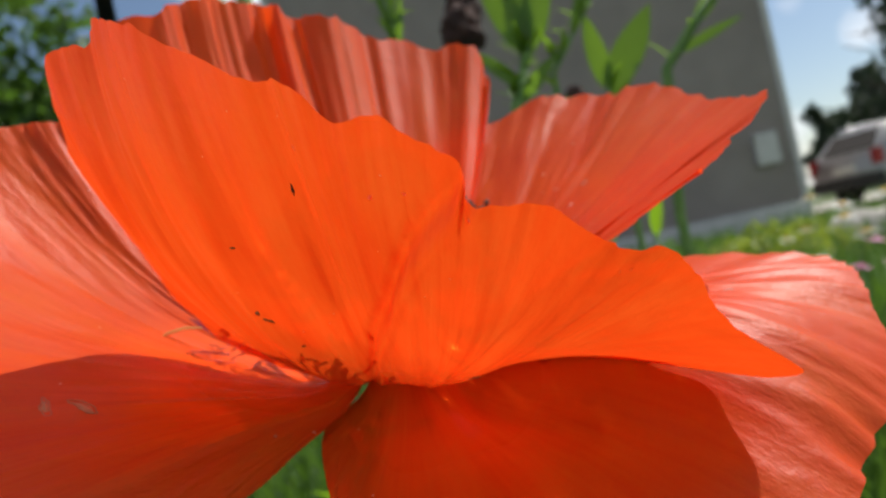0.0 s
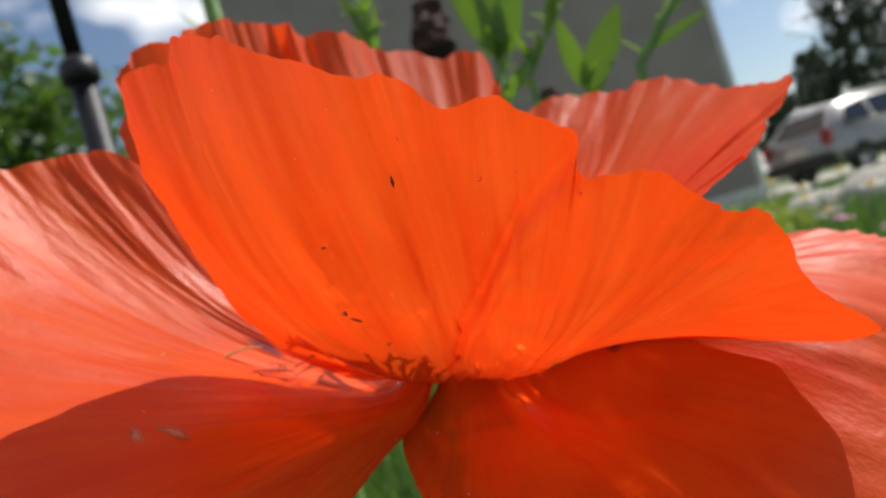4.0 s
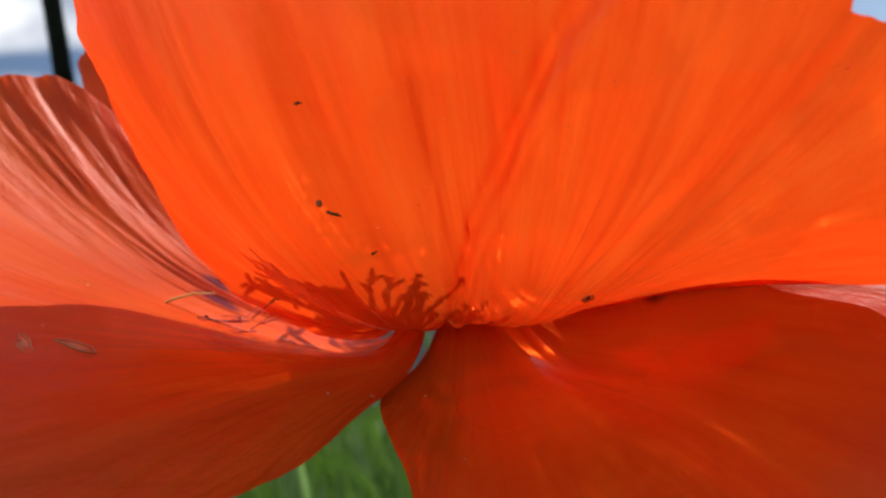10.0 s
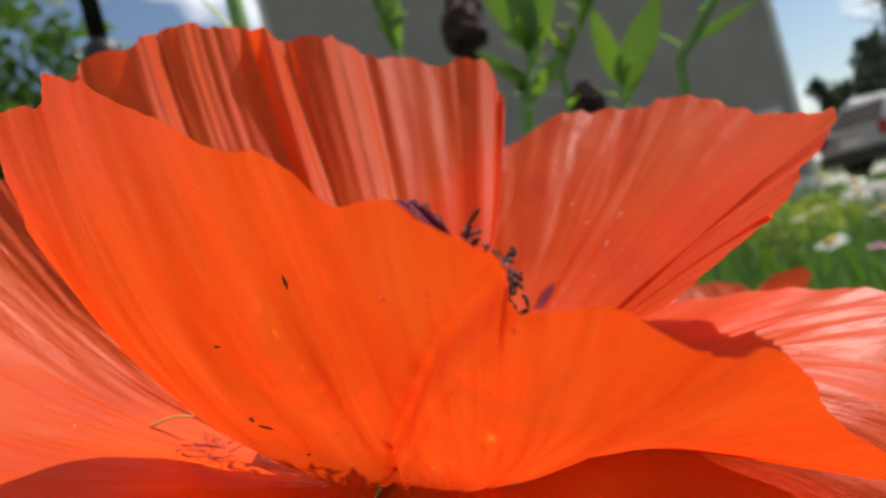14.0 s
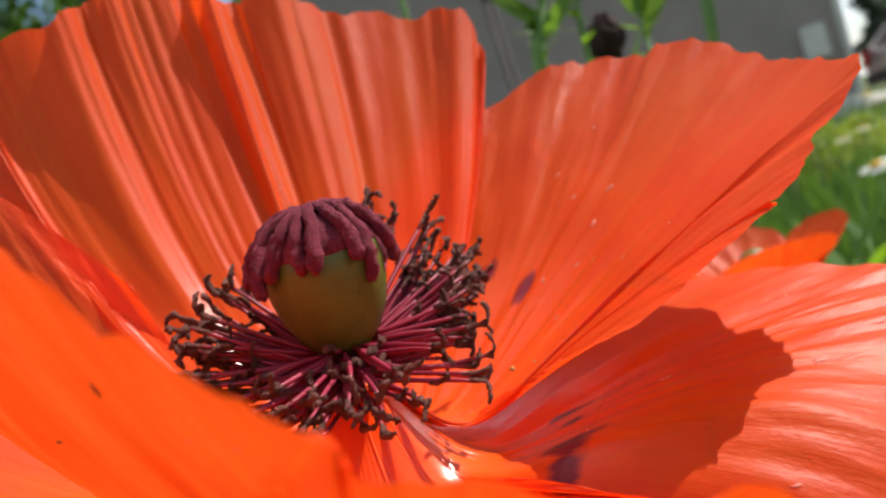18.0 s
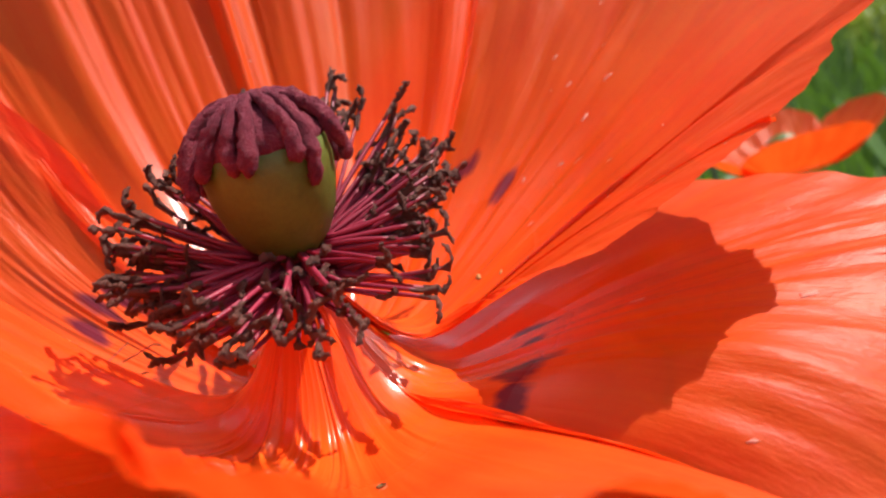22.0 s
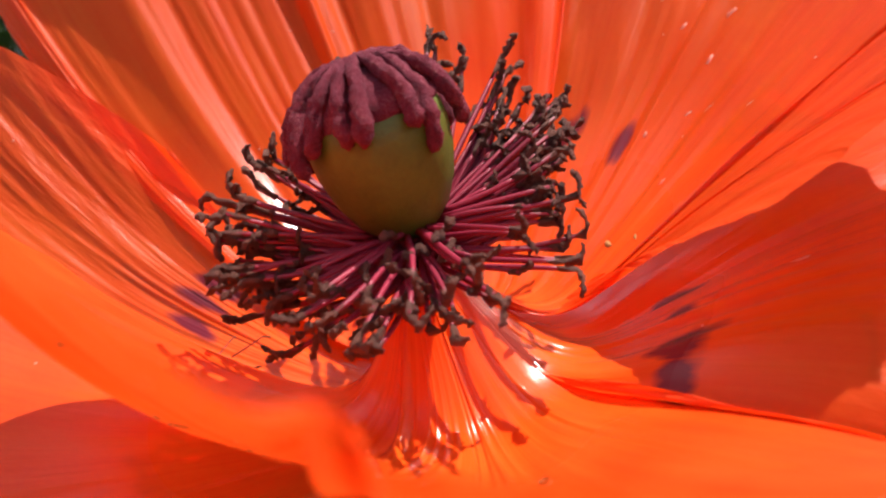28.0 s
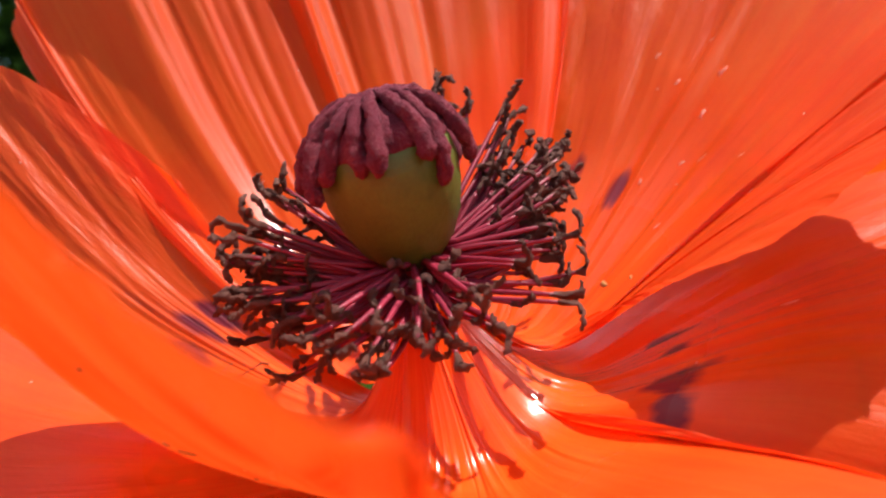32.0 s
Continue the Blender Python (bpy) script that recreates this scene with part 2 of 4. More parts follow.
IRON = surface("black_iron", (0.010, 0.010, 0.013), (0.035, 0.034, 0.04), 60.0, 0.45, 0.6, relief=0.4, depth=0.0006)
WOOD_DARK = surface("dark_weathered_wood", (0.018, 0.014, 0.013), (0.06, 0.048, 0.042), 12.0, 0.8, relief=0.6, depth=0.003)
SOIL = surface("grass_and_soil", (0.045, 0.07, 0.015), (0.10, 0.15, 0.035), 1.3, 0.95, relief=0.8, depth=0.03, fine=25.0)
ROAD = surface("pale_gravel", (0.25, 0.24, 0.21), (0.42, 0.40, 0.36), 2.0, 0.95, relief=0.8, depth=0.01, fine=40.0)
GRASS = leaf_material("grass_blade", (0.026, 0.065, 0.010), (0.075, 0.15, 0.024), (0.11, 0.22, 0.02), 0.5, 0.4, 4.0)
LEAF = leaf_material("garden_leaf", (0.040, 0.095, 0.012), (0.12, 0.22, 0.028), (0.26, 0.46, 0.02), 0.45, 0.4, 60.0)
DARK_LEAF = leaf_material("conifer_needles", (0.010, 0.022, 0.012), (0.03, 0.05, 0.022), (0.03, 0.06, 0.015), 0.7, 0.2, 3.0)
HEDGE = leaf_material("hedge_leaf", (0.020, 0.055, 0.010), (0.07, 0.14, 0.025), (0.12, 0.24, 0.02), 0.5, 0.35, 5.0)
DRY_BROWN = surface("withered_bloom", (0.02, 0.010, 0.008), (0.09, 0.04, 0.03), 90.0, 0.9, relief=0.9, depth=0.003)
LIME_LEAF = leaf_material("lime_leaf", (0.14, 0.19, 0.02), (0.30, 0.36, 0.05), (0.34, 0.42, 0.04), 0.55, 0.4, 9.0)
BARK = surface("bark", (0.03, 0.022, 0.016), (0.10, 0.075, 0.055), 6.0, 0.95, relief=0.9, depth=0.02, stretch=(1, 1, 0.2))
CAR_PAINT = surface("silver_car_paint", (0.26, 0.255, 0.25), (0.31, 0.305, 0.30), 1.2, 0.28, 0.35, relief=0.02, depth=0.001, spec=0.6)
CAR_DARK = surface("black_car_plastic", (0.015, 0.015, 0.016), (0.03, 0.03, 0.03), 14.0, 0.6, relief=0.2)
TYRE = surface("tyre_rubber", (0.012, 0.012, 0.012), (0.03, 0.03, 0.03), 20.0, 0.85, relief=0.4)
CHROME = surface("wheel_alloy", (0.42, 0.42, 0.43), (0.6, 0.6, 0.6), 10.0, 0.3, 0.9, relief=0.05)
TAIL = surface("red_tail_lens", (0.22, 0.01, 0.01), (0.34, 0.02, 0.02), 20.0, 0.2, relief=0.05)
FLECK = leaf_material("pale_fleck", (0.66, 0.24, 0.16), (0.86, 0.46, 0.36), (0.95, 0.42, 0.26), 0.45, 0.6, 900.0)
STAIN = surface("grey_stain", (0.32, 0.12, 0.03), (0.46, 0.22, 0.07), 700.0, 0.8, relief=0.3, depth=0.0001)
DAISY = leaf_material("daisy_ray", (0.70, 0.70, 0.66), (0.86, 0.86, 0.84), (0.8, 0.8, 0.75), 0.6, 0.3, 80.0)
YOLK = surface("daisy_eye", (0.50, 0.28, 0.02), (0.75, 0.48, 0.05), 300.0, 0.8, relief=0.6)
PINK = leaf_material("pink_blossom", (0.45, 0.16, 0.30), (0.65, 0.32, 0.50), (0.6, 0.25, 0.4), 0.6, 0.3, 80.0)
GLASS = glass_material()


# ---- helpers for meshes ----
def part(name, bm, material, parent=None, label="", smooth=True):
    """Links a bmesh as one mesh object under a thing or a part."""
    me = bpy.data.meshes.new(name)
    bm.to_mesh(me)
    bm.free()
    for m in material if isinstance(material, (tuple, list)) else (material,):
        me.materials.append(m)
    if smooth:
        me.polygons.foreach_set("use_smooth", [True] * len(me.polygons))
    ob = new(name, me)
    ob.parent = parent
    if label:
        tagged(ob, label=label)
    return ob


def tube(bm, path, radii, sides=8, cap=True):
    """Adds a tube along points with a radius at each."""
    path = [Vector(p) for p in path]
    rings, side = [], None
    for i, p in enumerate(path):
        way = (path[min(i + 1, len(path) - 1)] - path[max(i - 1, 0)]).normalized()
        if side is None:
            side = way.orthogonal().normalized()
        side = (side - way * side.dot(way)).normalized()
        up = way.cross(side)
        r = radii[i] if isinstance(radii, (tuple, list)) else radii
        rings.append([bm.verts.new(p + (side * math.cos(a) + up * math.sin(a)) * r) for a in (2 * math.pi * k / sides for k in range(sides))])
    for a, b in zip(rings, rings[1:]):
        for k in range(sides):
            bm.faces.new((a[k], a[(k + 1) % sides], b[(k + 1) % sides], b[k]))
    if cap:
        bm.faces.new(rings[0][::-1])
        bm.faces.new(rings[-1])
    return bm


def box(bm, lo, hi, bevel=0.0):
    """Adds a box between two corners, its edges rounded by bevel."""
    made = bmesh.ops.create_cube(bm, size=1.0)["verts"]
    lo, hi = Vector(lo), Vector(hi)
    for v in made:
        v.co = Vector([lo[k] + (v.co[k] + 0.5) * (hi[k] - lo[k]) for k in range(3)])
    if bevel:
        edges = list({e for v in made for e in v.link_edges})
        bmesh.ops.bevel(bm, geom=edges, offset=bevel, segments=2, affect='EDGES', profile=0.6)
    return bm


def turned(bm, profile, sides=24, centre=(0, 0, 0)):
    """Adds a body of revolution round z from (radius, height) pairs."""
    c = Vector(centre)
    rings = [[bm.verts.new(c + Vector((r * math.cos(a), r * math.sin(a), z))) for a in (2 * math.pi * k / sides for k in range(sides))] for r, z in profile]
    for a, b in zip(rings, rings[1:]):
        for k in range(sides):
            bm.faces.new((a[k], a[(k + 1) % sides], b[(k + 1) % sides], b[k]))
    bm.faces.new(rings[0][::-1])
    bm.faces.new(rings[-1])
    return bm


def spline(values, s):
    """Catmull-Rom through equally spaced tuples, at s from 0 to 1."""
    n = len(values) - 1
    i = min(int(s * n), n - 1)
    t = s * n - i
    p = [values[min(max(i + k, 0), n)] for k in (-1, 0, 1, 2)]
    return [0.5 * (2 * b + (c - a) * t + (2 * a - 5 * b + 4 * c - d) * t * t + (3 * b - a - 3 * c + d) * t ** 3) for a, b, c, d in zip(*p)]


def lance(bm, base, tip, width, sag=0.0, fold=0.15, steps=8, normal=(0, 0, 1)):
    """Adds a lance-shaped leaf from base to tip."""
    base, tip, normal = Vector(base), Vector(tip), Vector(normal)
    way = tip - base
    side = way.cross(normal)
    side = side.normalized() if side.length > 1e-9 else way.orthogonal().normalized()
    up = side.cross(way).normalized()
    rows = []
    for k in range(steps + 1):
        s = k / steps
        c = base + way * s - up * sag * way.length * s * s
        w = width * 0.5 * max(0.04, math.sin(math.pi * min(1, 0.06 + 0.94 * s ** 0.8)) ** 0.8)
        rows.append([bm.verts.new(c - side * w + up * fold * w), bm.verts.new(c), bm.verts.new(c + side * w + up * fold * w)])
    for a, b in zip(rows, rows[1:]):
        for k in range(2):
            bm.faces.new((a[k], a[k + 1], b[k + 1], b[k]))
    return bm


# ---- the poppy ----
HUB = Vector((-0.010, 0.132, 0.581))
poppy = tagged(new("poppy"), "large open red-orange oriental poppy in sun, dark-maroon centre", "flower")
poppy.matrix_world = Matrix.Translation(HUB)


def direction(az, el):
    az, el = radians(az), radians(el)
    return Vector((math.cos(az) * math.cos(el), math.sin(az) * math.cos(el), math.sin(el)))


class Petal:
    """A petal as a fan of curved rays from the hub. Stations round its rim: azimuth, rise of the rim, length in cm, rise at the foot."""

    def __init__(self, stations, seed, drop=0.0, start=0.25, bend=1.0, folds=(), wrinkle=0.5, ragged=0.012, blotch=(), nu=150, nv=46, lift=0.019, hump=0.95, cloth=None, low_front=0.0, crumple=0.0, calm=0.0, bends=(), notches=(), flutes=(), twist=()):
        self.flutes, self.twist = flutes, [(a,) for a in twist]
        self.bends, self.notches = [(b,) for b in bends], notches
        self.st, self.seed, self.drop, self.start, self.bend = stations, seed, drop, start, bend
        self.folds, self.wrinkle, self.ragged, self.blotch, self.nu, self.nv, self.lift = folds, wrinkle, ragged, blotch, nu, nv, lift
        self.hump, self.cloth, self.low_front, self.crumple, self.calm = hump / 100, cloth or PETAL_CRISP, low_front, crumple, calm

    def plain(self, u, v, cut=False):
        az, el, length, foot = spline(self.st, u)
        if self.twist:
            az += spline(self.twist, u)[0] * max(0.0, 1 - v) ** 0.6
        length *= 1 + self.ragged * (noise.noise((u * 34, self.seed, 0.3)) + 0.7 * noise.noise((u * 90, self.seed, 2.3)))
        for centre, rise, width in self.notches if cut else ():
            away = (u - centre) / width
            length *= 1 - rise * math.exp(-abs(away)) * math.tanh(8 * away) * v ** 9
        r = (self.start + (length - self.start) * v) / 100
        bend = spline(self.bends, u)[0] if self.bends else self.bend
        return direction(az, foot + (el - foot) * v ** bend) * r + Vector((0, 0, self.lift * (1 - self.low_front * max(0.0, min(1.0, (-55 - az) / 35))) * math.exp(-(r / self.hump) ** 2) * (1 - v) - self.drop))

    def at(self, u, v):
        p = self.plain(u, v, True)
        e = 1e-3
        du = self.plain(min(u + e, 1), v) - self.plain(max(u - e, 0), v)
        dv = self.plain(u, min(v + e, 1.0)) - self.plain(u, max(v - e, 0.0))
        n = du.cross(dv)
        n = n.normalized() if n.length > 1e-14 else Vector((0, 0, 1))
        off = 0.0
        for centre, width, depth, power, *fade in self.folds:
            off += depth * math.exp(-((u - centre + (fade[1] if len(fade) > 1 else 0) * (1 - v)) / width) ** 2) * v ** power * (1 - v) ** (fade[0] if fade else 0)
        crowd = 1.0 if not self.twist else 1 / (1 + (spline(self.twist, u)[0] / 22) ** 2)
        still = crowd if u > self.calm else 0.25 + 0.75 * max(0.0, 1 - (self.calm - u) / 0.14)
        w = self.wrinkle * min(1.0, v * 1.6) * still
        x = u + 0.012 * noise.noise((u * 7, v * 3.0, self.seed + 2))
        off += w * 0.0012 * noise.noise((x * 15 + 3, v * 1.7, self.seed))
        off += w * 0.00045 * noise.noise((x * 40, v * 3.2, self.seed + 5))
        off += w * 0.00011 * noise.noise((x * 100, v * 6.0, self.seed + 9))
        off += w * 0.00042 * noise.noise((x * 58, v * 6.0, self.seed + 4)) * v
        off += w * 0.0009 * noise.noise((x * 38, v * 3.0, self.seed + 7)) * v ** 4
        off += w * 0.0005 * noise.noise((x * 95, v * 5.0, self.seed + 8)) * v ** 8
        for cu, cv, ru, rv, depth in self.flutes:
            off += depth * math.exp(-((u - cu) / ru) ** 2 - ((v - cv) / rv) ** 2) * noise.noise((x * 130, v * 2.5, self.seed))
        if self.crumple:
            y = v + 0.02 * noise.noise((u * 20, v * 4, self.seed + 1))
            off += self.crumple * still * v * v * (0.0006 * noise.noise((x * 52, y * 4.5, self.seed + 6)) + 0.00032 * noise.noise((x * 110, y * 9.0, self.seed + 3)))
        return p + n * off

    def mesh(self, name):
        nu, nv = self.nu, self.nv
        verts, faces, uvs, blot = [], [], [], []
        for j in range(nv + 1):
            v = j / nv
            for i in range(nu + 1):
                u = i / nu
                verts.append(self.at(u, v))
                uvs.append((u, v))
                b = 0.0
                for cu, cv, ru, rv in self.blotch:
                    d = math.hypot((u - cu) / ru, (v - cv) / rv) + 0.32 * noise.noise((u * 70, v * 12, self.seed)) + 0.3 * noise.noise((u * 30, v * 30, self.seed))
                    b = max(b, 1.0 - d)
                blot.append(max(0.0, min(1.0, b * 1.7)))
        row = nu + 1
        for j in range(nv):
            for i in range(nu):
                a = j * row + i
                faces.append((a, a + 1, a + 1 + row, a + row))
        me = bpy.data.meshes.new(name)
        me.from_pydata(verts, [], faces)
        layer = me.uv_layers.new(name="UVMap")
        for loop in me.loops:
            layer.data[loop.index].uv = uvs[loop.vertex_index]
        me.attributes.new("blotch", 'FLOAT', 'POINT').data.foreach_set("value", blot)
        me.polygons.foreach_set("use_smooth", [True] * len(me.polygons))
        me.materials.append(self.cloth)
        return me


def add_petal(shape, label):
    ob = new("petal", shape.mesh("petal"))
    ob.parent = poppy
    return tagged(ob, label=label)


# the two outer petals, spread low to both sides, meet in a slit at the front
left_shape = Petal([(-165, 2, 1.2, 4), (-157, -2, 1.7, 4), (-143, -6.5, 2.4, 6), (-138, -9, 3.0, 8), (-137, -9.5, 3.7, 10), (-136, -7, 5.0, 12), (-137, 0, 6.8, 13), (-143, 6, 8.2, 14), (-153, 14, 9.4, 14),
                    (-167, 27, 10.3, 14), (-182, 37, 10.6, 13), (-193, 41, 10.2, 15), (-199, 44, 9.7, 17), (-205, 46, 9.0, 17), (-214, 43, 6.0, 16)], 3.1, drop=0.0012, wrinkle=0.7, ragged=0.004, crumple=0.7, calm=0.52, nu=440, nv=80, cloth=PETAL_GLOSSY,
                   flutes=((0.85, 0.43, 0.08, 0.13, 0.0006),), blotch=((0.87, 0.435, 0.028, 0.06), (0.81, 0.395, 0.025, 0.06), (0.925, 0.45, 0.025, 0.06)))
right_shape = Petal([(-168, 2, 1.2, 4), (-152, -1, 1.6, 5), (-136, -8.5, 2.1, 0), (-124, -16, 2.6, -7), (-116, -22, 3.3, -10), (-108, -26, 5.0, -11), (-96, -28, 6.6, -10), (-76, -27, 7.2, -6), (-58, -25, 7.1, -8),
                     (-43, -18, 6.9, 0), (-31, -13, 6.9, 15), (-21, -9, 7.3, 16), (-12, -4, 7.7, 15), (-4, 0.5, 7.95, 15), (3, 2.5, 8.3, 15), (8, 3.5, 8.6, 14), (13, 4.8, 8.6, 14), (22, 6.8, 8.0, 15),
                     (40, 10, 6.6, 16), (74, 14, 4.6, 18)], 7.7,
                    drop=0.0012, bends=(1, 1, 1, 1, 1, 1, 1, 1, 1.0, 1.0, 1.7, 2.2, 2.2, 2.0, 1.6, 1.3, 1.1, 1, 1, 1), wrinkle=1.05, ragged=0.008, crumple=1.1, calm=0.42, nu=240, nv=80, low_front=0.42, blotch=((0.84, 0.287, 0.034, 0.05), (0.71, 0.305, 0.03, 0.03), (0.59, 0.338, 0.06, 0.065), (0.545, 0.355, 0.04, 0.05)))
# the inner ones stand up: one behind with deep folds, one to the back right, one in front
back_shape = Petal([(146, 30, 3.2, 20), (146, 34, 5.0, 20), (149, 40, 7.2, 20), (152, 45.5, 9.2, 20), (151, 49.5, 9.9, 20), (147, 54, 10.7, 21), (138, 58, 10.6, 23), (129, 58.9, 10.95, 24), (121, 58.4, 11.1, 25), (110, 58, 11.0, 27),
                    (104, 56, 11.0, 27), (95, 54, 11.2, 27), (85, 49, 11.2, 26), (74, 45, 11.4, 26), (68, 43, 11.5, 26), (65, 40, 10.5, 26), (66, 38, 9.1, 26), (68, 33, 6.7, 26)], 12.4, wrinkle=0.36, ragged=0.022, crumple=0.2, nu=300, nv=70, bend=0.9, cloth=PETAL_SOFT,
                   folds=((0.30, 0.045, -0.0012, 1.2, 0, 0.02), (0.40, 0.016, -0.0018, 1.2, 0, 0.02), (0.455, 0.03, 0.0012, 1.2), (0.520, 0.014, -0.0021, 1.1, 0, -0.01), (0.545, 0.011, 0.0018, 1.3), (0.595, 0.013, -0.0015, 1.1, 0, -0.01),
                          (0.65, 0.03, 0.0008, 1.0), (0.69, 0.007, -0.0012, 1.1), (0.757, 0.016, -0.0014, 1.3, 0, -0.02), (0.815, 0.03, 0.0016, 2.0), (0.865, 0.013, -0.0024, 2.0)))
right_back_shape = Petal([(92, 34, 4.5, 26), (80, 38, 7.6, 27), (66, 37, 9.0, 26), (57, 35.5, 10.0, 26), (50, 33, 10.4, 26), (43, 31, 10.3, 26), (37, 31, 10.4, 26), (27, 28, 9.6, 26), (17, 26.2, 9.0, 26), (4, 26.5, 8.5, 25), (0, 25.6, 7.4, 25), (-6.2, 25.4, 6.7, 25), (-10.8, 25, 6.15, 25), (-12.5, 24.9, 5.8, 25), (-15.5, 24.8, 5.1, 25), (-18, 24.6, 4.34, 25), (-18, 26, 3.75, 26), (-14, 27.5, 3.15, 27), (-6, 27.5, 2.65, 27), (8, 27, 2.25, 27)], 21.9, twist=(0, 0, 0, 0, 0, 0, 0, 2, 6, 14, 19, 25, 29, 32, 35, 36, 37, 37, 32), wrinkle=1.05, ragged=0.020, crumple=0.9, nu=220, nv=70,
                         folds=((0.283, 0.017, 0.002, 1.5), (0.35, 0.017, -0.0010, 1.0), (0.42, 0.022, 0.0006, 1.2)), blotch=((0.241, 0.385, 0.022, 0.05), (0.135, 0.45, 0.035, 0.04)))
pleat = random.Random(77)
PLEATS = [(c + pleat.uniform(-0.008, 0.008), pleat.uniform(0.0035, 0.007), pleat.choice((-1, 1)) * pleat.uniform(0.0007, 0.0016), pleat.uniform(0.8, 1.3), pleat.uniform(0.4, 2.2), pleat.uniform(-0.03, 0.10))
          for c in (0.27, 0.33, 0.38, 0.41, 0.44, 0.48, 0.51, 0.54, 0.57, 0.60, 0.65, 0.68, 0.71, 0.75, 0.80)]
front_shape = Petal([(-180, 20, 2.3, 18), (-178, 25, 3.1, 18), (-178, 30, 4.0, 17), (-172, 39, 5.1, 16), (-160, 45, 6.1, 14), (-151, 48.5, 6.9, 12), (-143, 53, 7.6, 7), (-136, 54, 7.4, 4), (-130, 56, 7.5, 3),
                     (-118, 53, 7.2, 0), (-107, 48, 6.9, -1), (-98, 42, 6.8, -1), (-93, 39, 6.9, -1), (-88, 34, 6.8, -1), (-83.5, 31, 7.0, -1), (-79.5, 27, 6.9, -1), (-76, 23.5, 6.7, -1), (-71, 21.5, 6.8, -1), (-65, 17, 6.6, 0),
                     (-58, 16, 6.5, 1), (-53, 12, 6.3, 4), (-46, 6, 6.0, 9), (-36, -2.5, 6.3, 14), (-32, -2.5, 5.0, 16), (-34.5, 4.2, 3.45, 18), (-33, 13, 2.0, 22)],
                    33.3, wrinkle=0.6, folds=[(0.622, 0.0075, -0.0027, 0.8, 0.25, 0.28), (0.642, 0.008, 0.0012, 0.8, 0.3, 0.28), (0.36, 0.03, 0.0012, 1.0), (0.45, 0.02, -0.0008, 1.0)] + PLEATS, nu=400, nv=60, hump=0.98, bend=0.82, notches=((0.620, 0.04, 0.03), (0.50, 0.007, 0.012), (0.36, -0.007, 0.012), (0.28, 0.008, 0.014), (0.72, 0.006, 0.012)), cloth=PETAL)
petal_left = add_petal(left_shape, "spread outer petal with pale sheen and chewed holes")
petal_right = add_petal(right_shape, "spread outer petal with crinkled rim and purple blotch")
petal_back = add_petal(back_shape, "upright back petal with deep folds")
petal_right_back = add_petal(right_back_shape, "ribbed petal with a purple blotch")
petal_front = add_petal(front_shape, "cupped front petal glowing orange against the light")

# stem
bm = bmesh.new()
tube(bm, [(0.0, 0.0, -0.004), (0.0, 0.002, -0.03), (0.004, 0.01, -0.12), (0.02, 0.03, -0.30), (0.03, 0.05, -0.59)], [0.0045, 0.0036, 0.0034, 0.0036, 0.004], 12)
part("stem", bm, STEM, poppy, "hairy green stem")

# receptacle under the capsule
bm = bmesh.new()
turned(bm, [(0.0036, -0.003), (0.0036, 0.004), (0.0034, 0.012), (0.0030, 0.019), (0.0026, 0.0225)], 20)
part("receptacle", bm, FILAMENT, poppy, "crimson receptacle")

# seed capsule and its velvety disc of drooping rays
CAP = Vector((0.0005, 0.0, 0.0225))
CAP_TILT = pose(0, 0, 0, 5, 4, 0)
bm = bmesh.new()
turned(bm, [(0.0022, -0.0006), (0.0036, 0.0004), (0.0056, 0.0026), (0.0071, 0.0056), (0.0080, 0.0090), (0.0082, 0.0118), (0.0079, 0.0142), (0.0056, 0.0160), (0.0010, 0.0166)], 32)
for v in bm.verts:
    a = math.atan2(v.co.y, v.co.x)
    v.co.xy *= 1 + 0.018 * math.cos(13 * a)
capsule = part("seed_capsule", bm, CAPSULE, poppy, "olive-green seed capsule")
capsule.matrix_basis = Matrix.Translation(CAP) @ CAP_TILT @ Matrix.Scale(0.94, 4)
bm = bmesh.new()
turned(bm, [(0.0076, 0.0140), (0.0079, 0.0150), (0.0072, 0.0166), (0.0056, 0.0182), (0.0036, 0.0193), (0.0014, 0.0199), (0.0003, 0.0200)], 48)
for v in bm.verts:
    v.co *= 1 + 0.03 * noise.noise(v.co * 900)
part("stigma_disc", bm, STIGMA, capsule, "dark maroon velvety disc")
rng = random.Random(5)
RAYS = 15
RAY_LINE = [(0.0004, 0.0203, 0.0009), (0.0026, 0.0203, 0.0011), (0.0048, 0.0195, 0.0013), (0.0068, 0.0178, 0.0014), (0.0083, 0.0154, 0.00145), (0.0092, 0.0132, 0.0014), (0.0094, 0.0112, 0.0013), (0.0092, 0.0094, 0.0012)]
for k in range(RAYS):
    a = 2 * math.pi * (k + rng.uniform(-0.2, 0.2)) / RAYS
    bm = bmesh.new()
    out, reach, bend = rng.uniform(0.92, 1.08), rng.uniform(0.64, 1.0), rng.uniform(-0.3, 0.3)
    pts, rad = [], []
    for n in range(26):
        f = n / 25
        r, z, w = spline(RAY_LINE, f * reach)
        t = a + bend * f * f + 0.06 * noise.noise((k, f * 5, 1))
        pts.append((r * out * math.cos(t), r * out * math.sin(t), z + 0.0004 * noise.noise((k * 3, f * 6, 4))))
        rad.append((0.52 + 0.24 * f) * w * (1 + 0.26 * noise.noise((k * 5, f * 9, 7))) * math.sqrt(max(0.04, 1 - max(0.0, (f - 0.86) / 0.14) ** 2)))
    tube(bm, pts, rad, 14)
    for v in bm.verts:
        v.co += Vector(noise.noise_vector(v.co * 1300)) * 0.00038 + Vector(noise.noise_vector(v.co * 4200)) * 0.00024
    part("stigma_ray", bm, STIGMA, capsule)


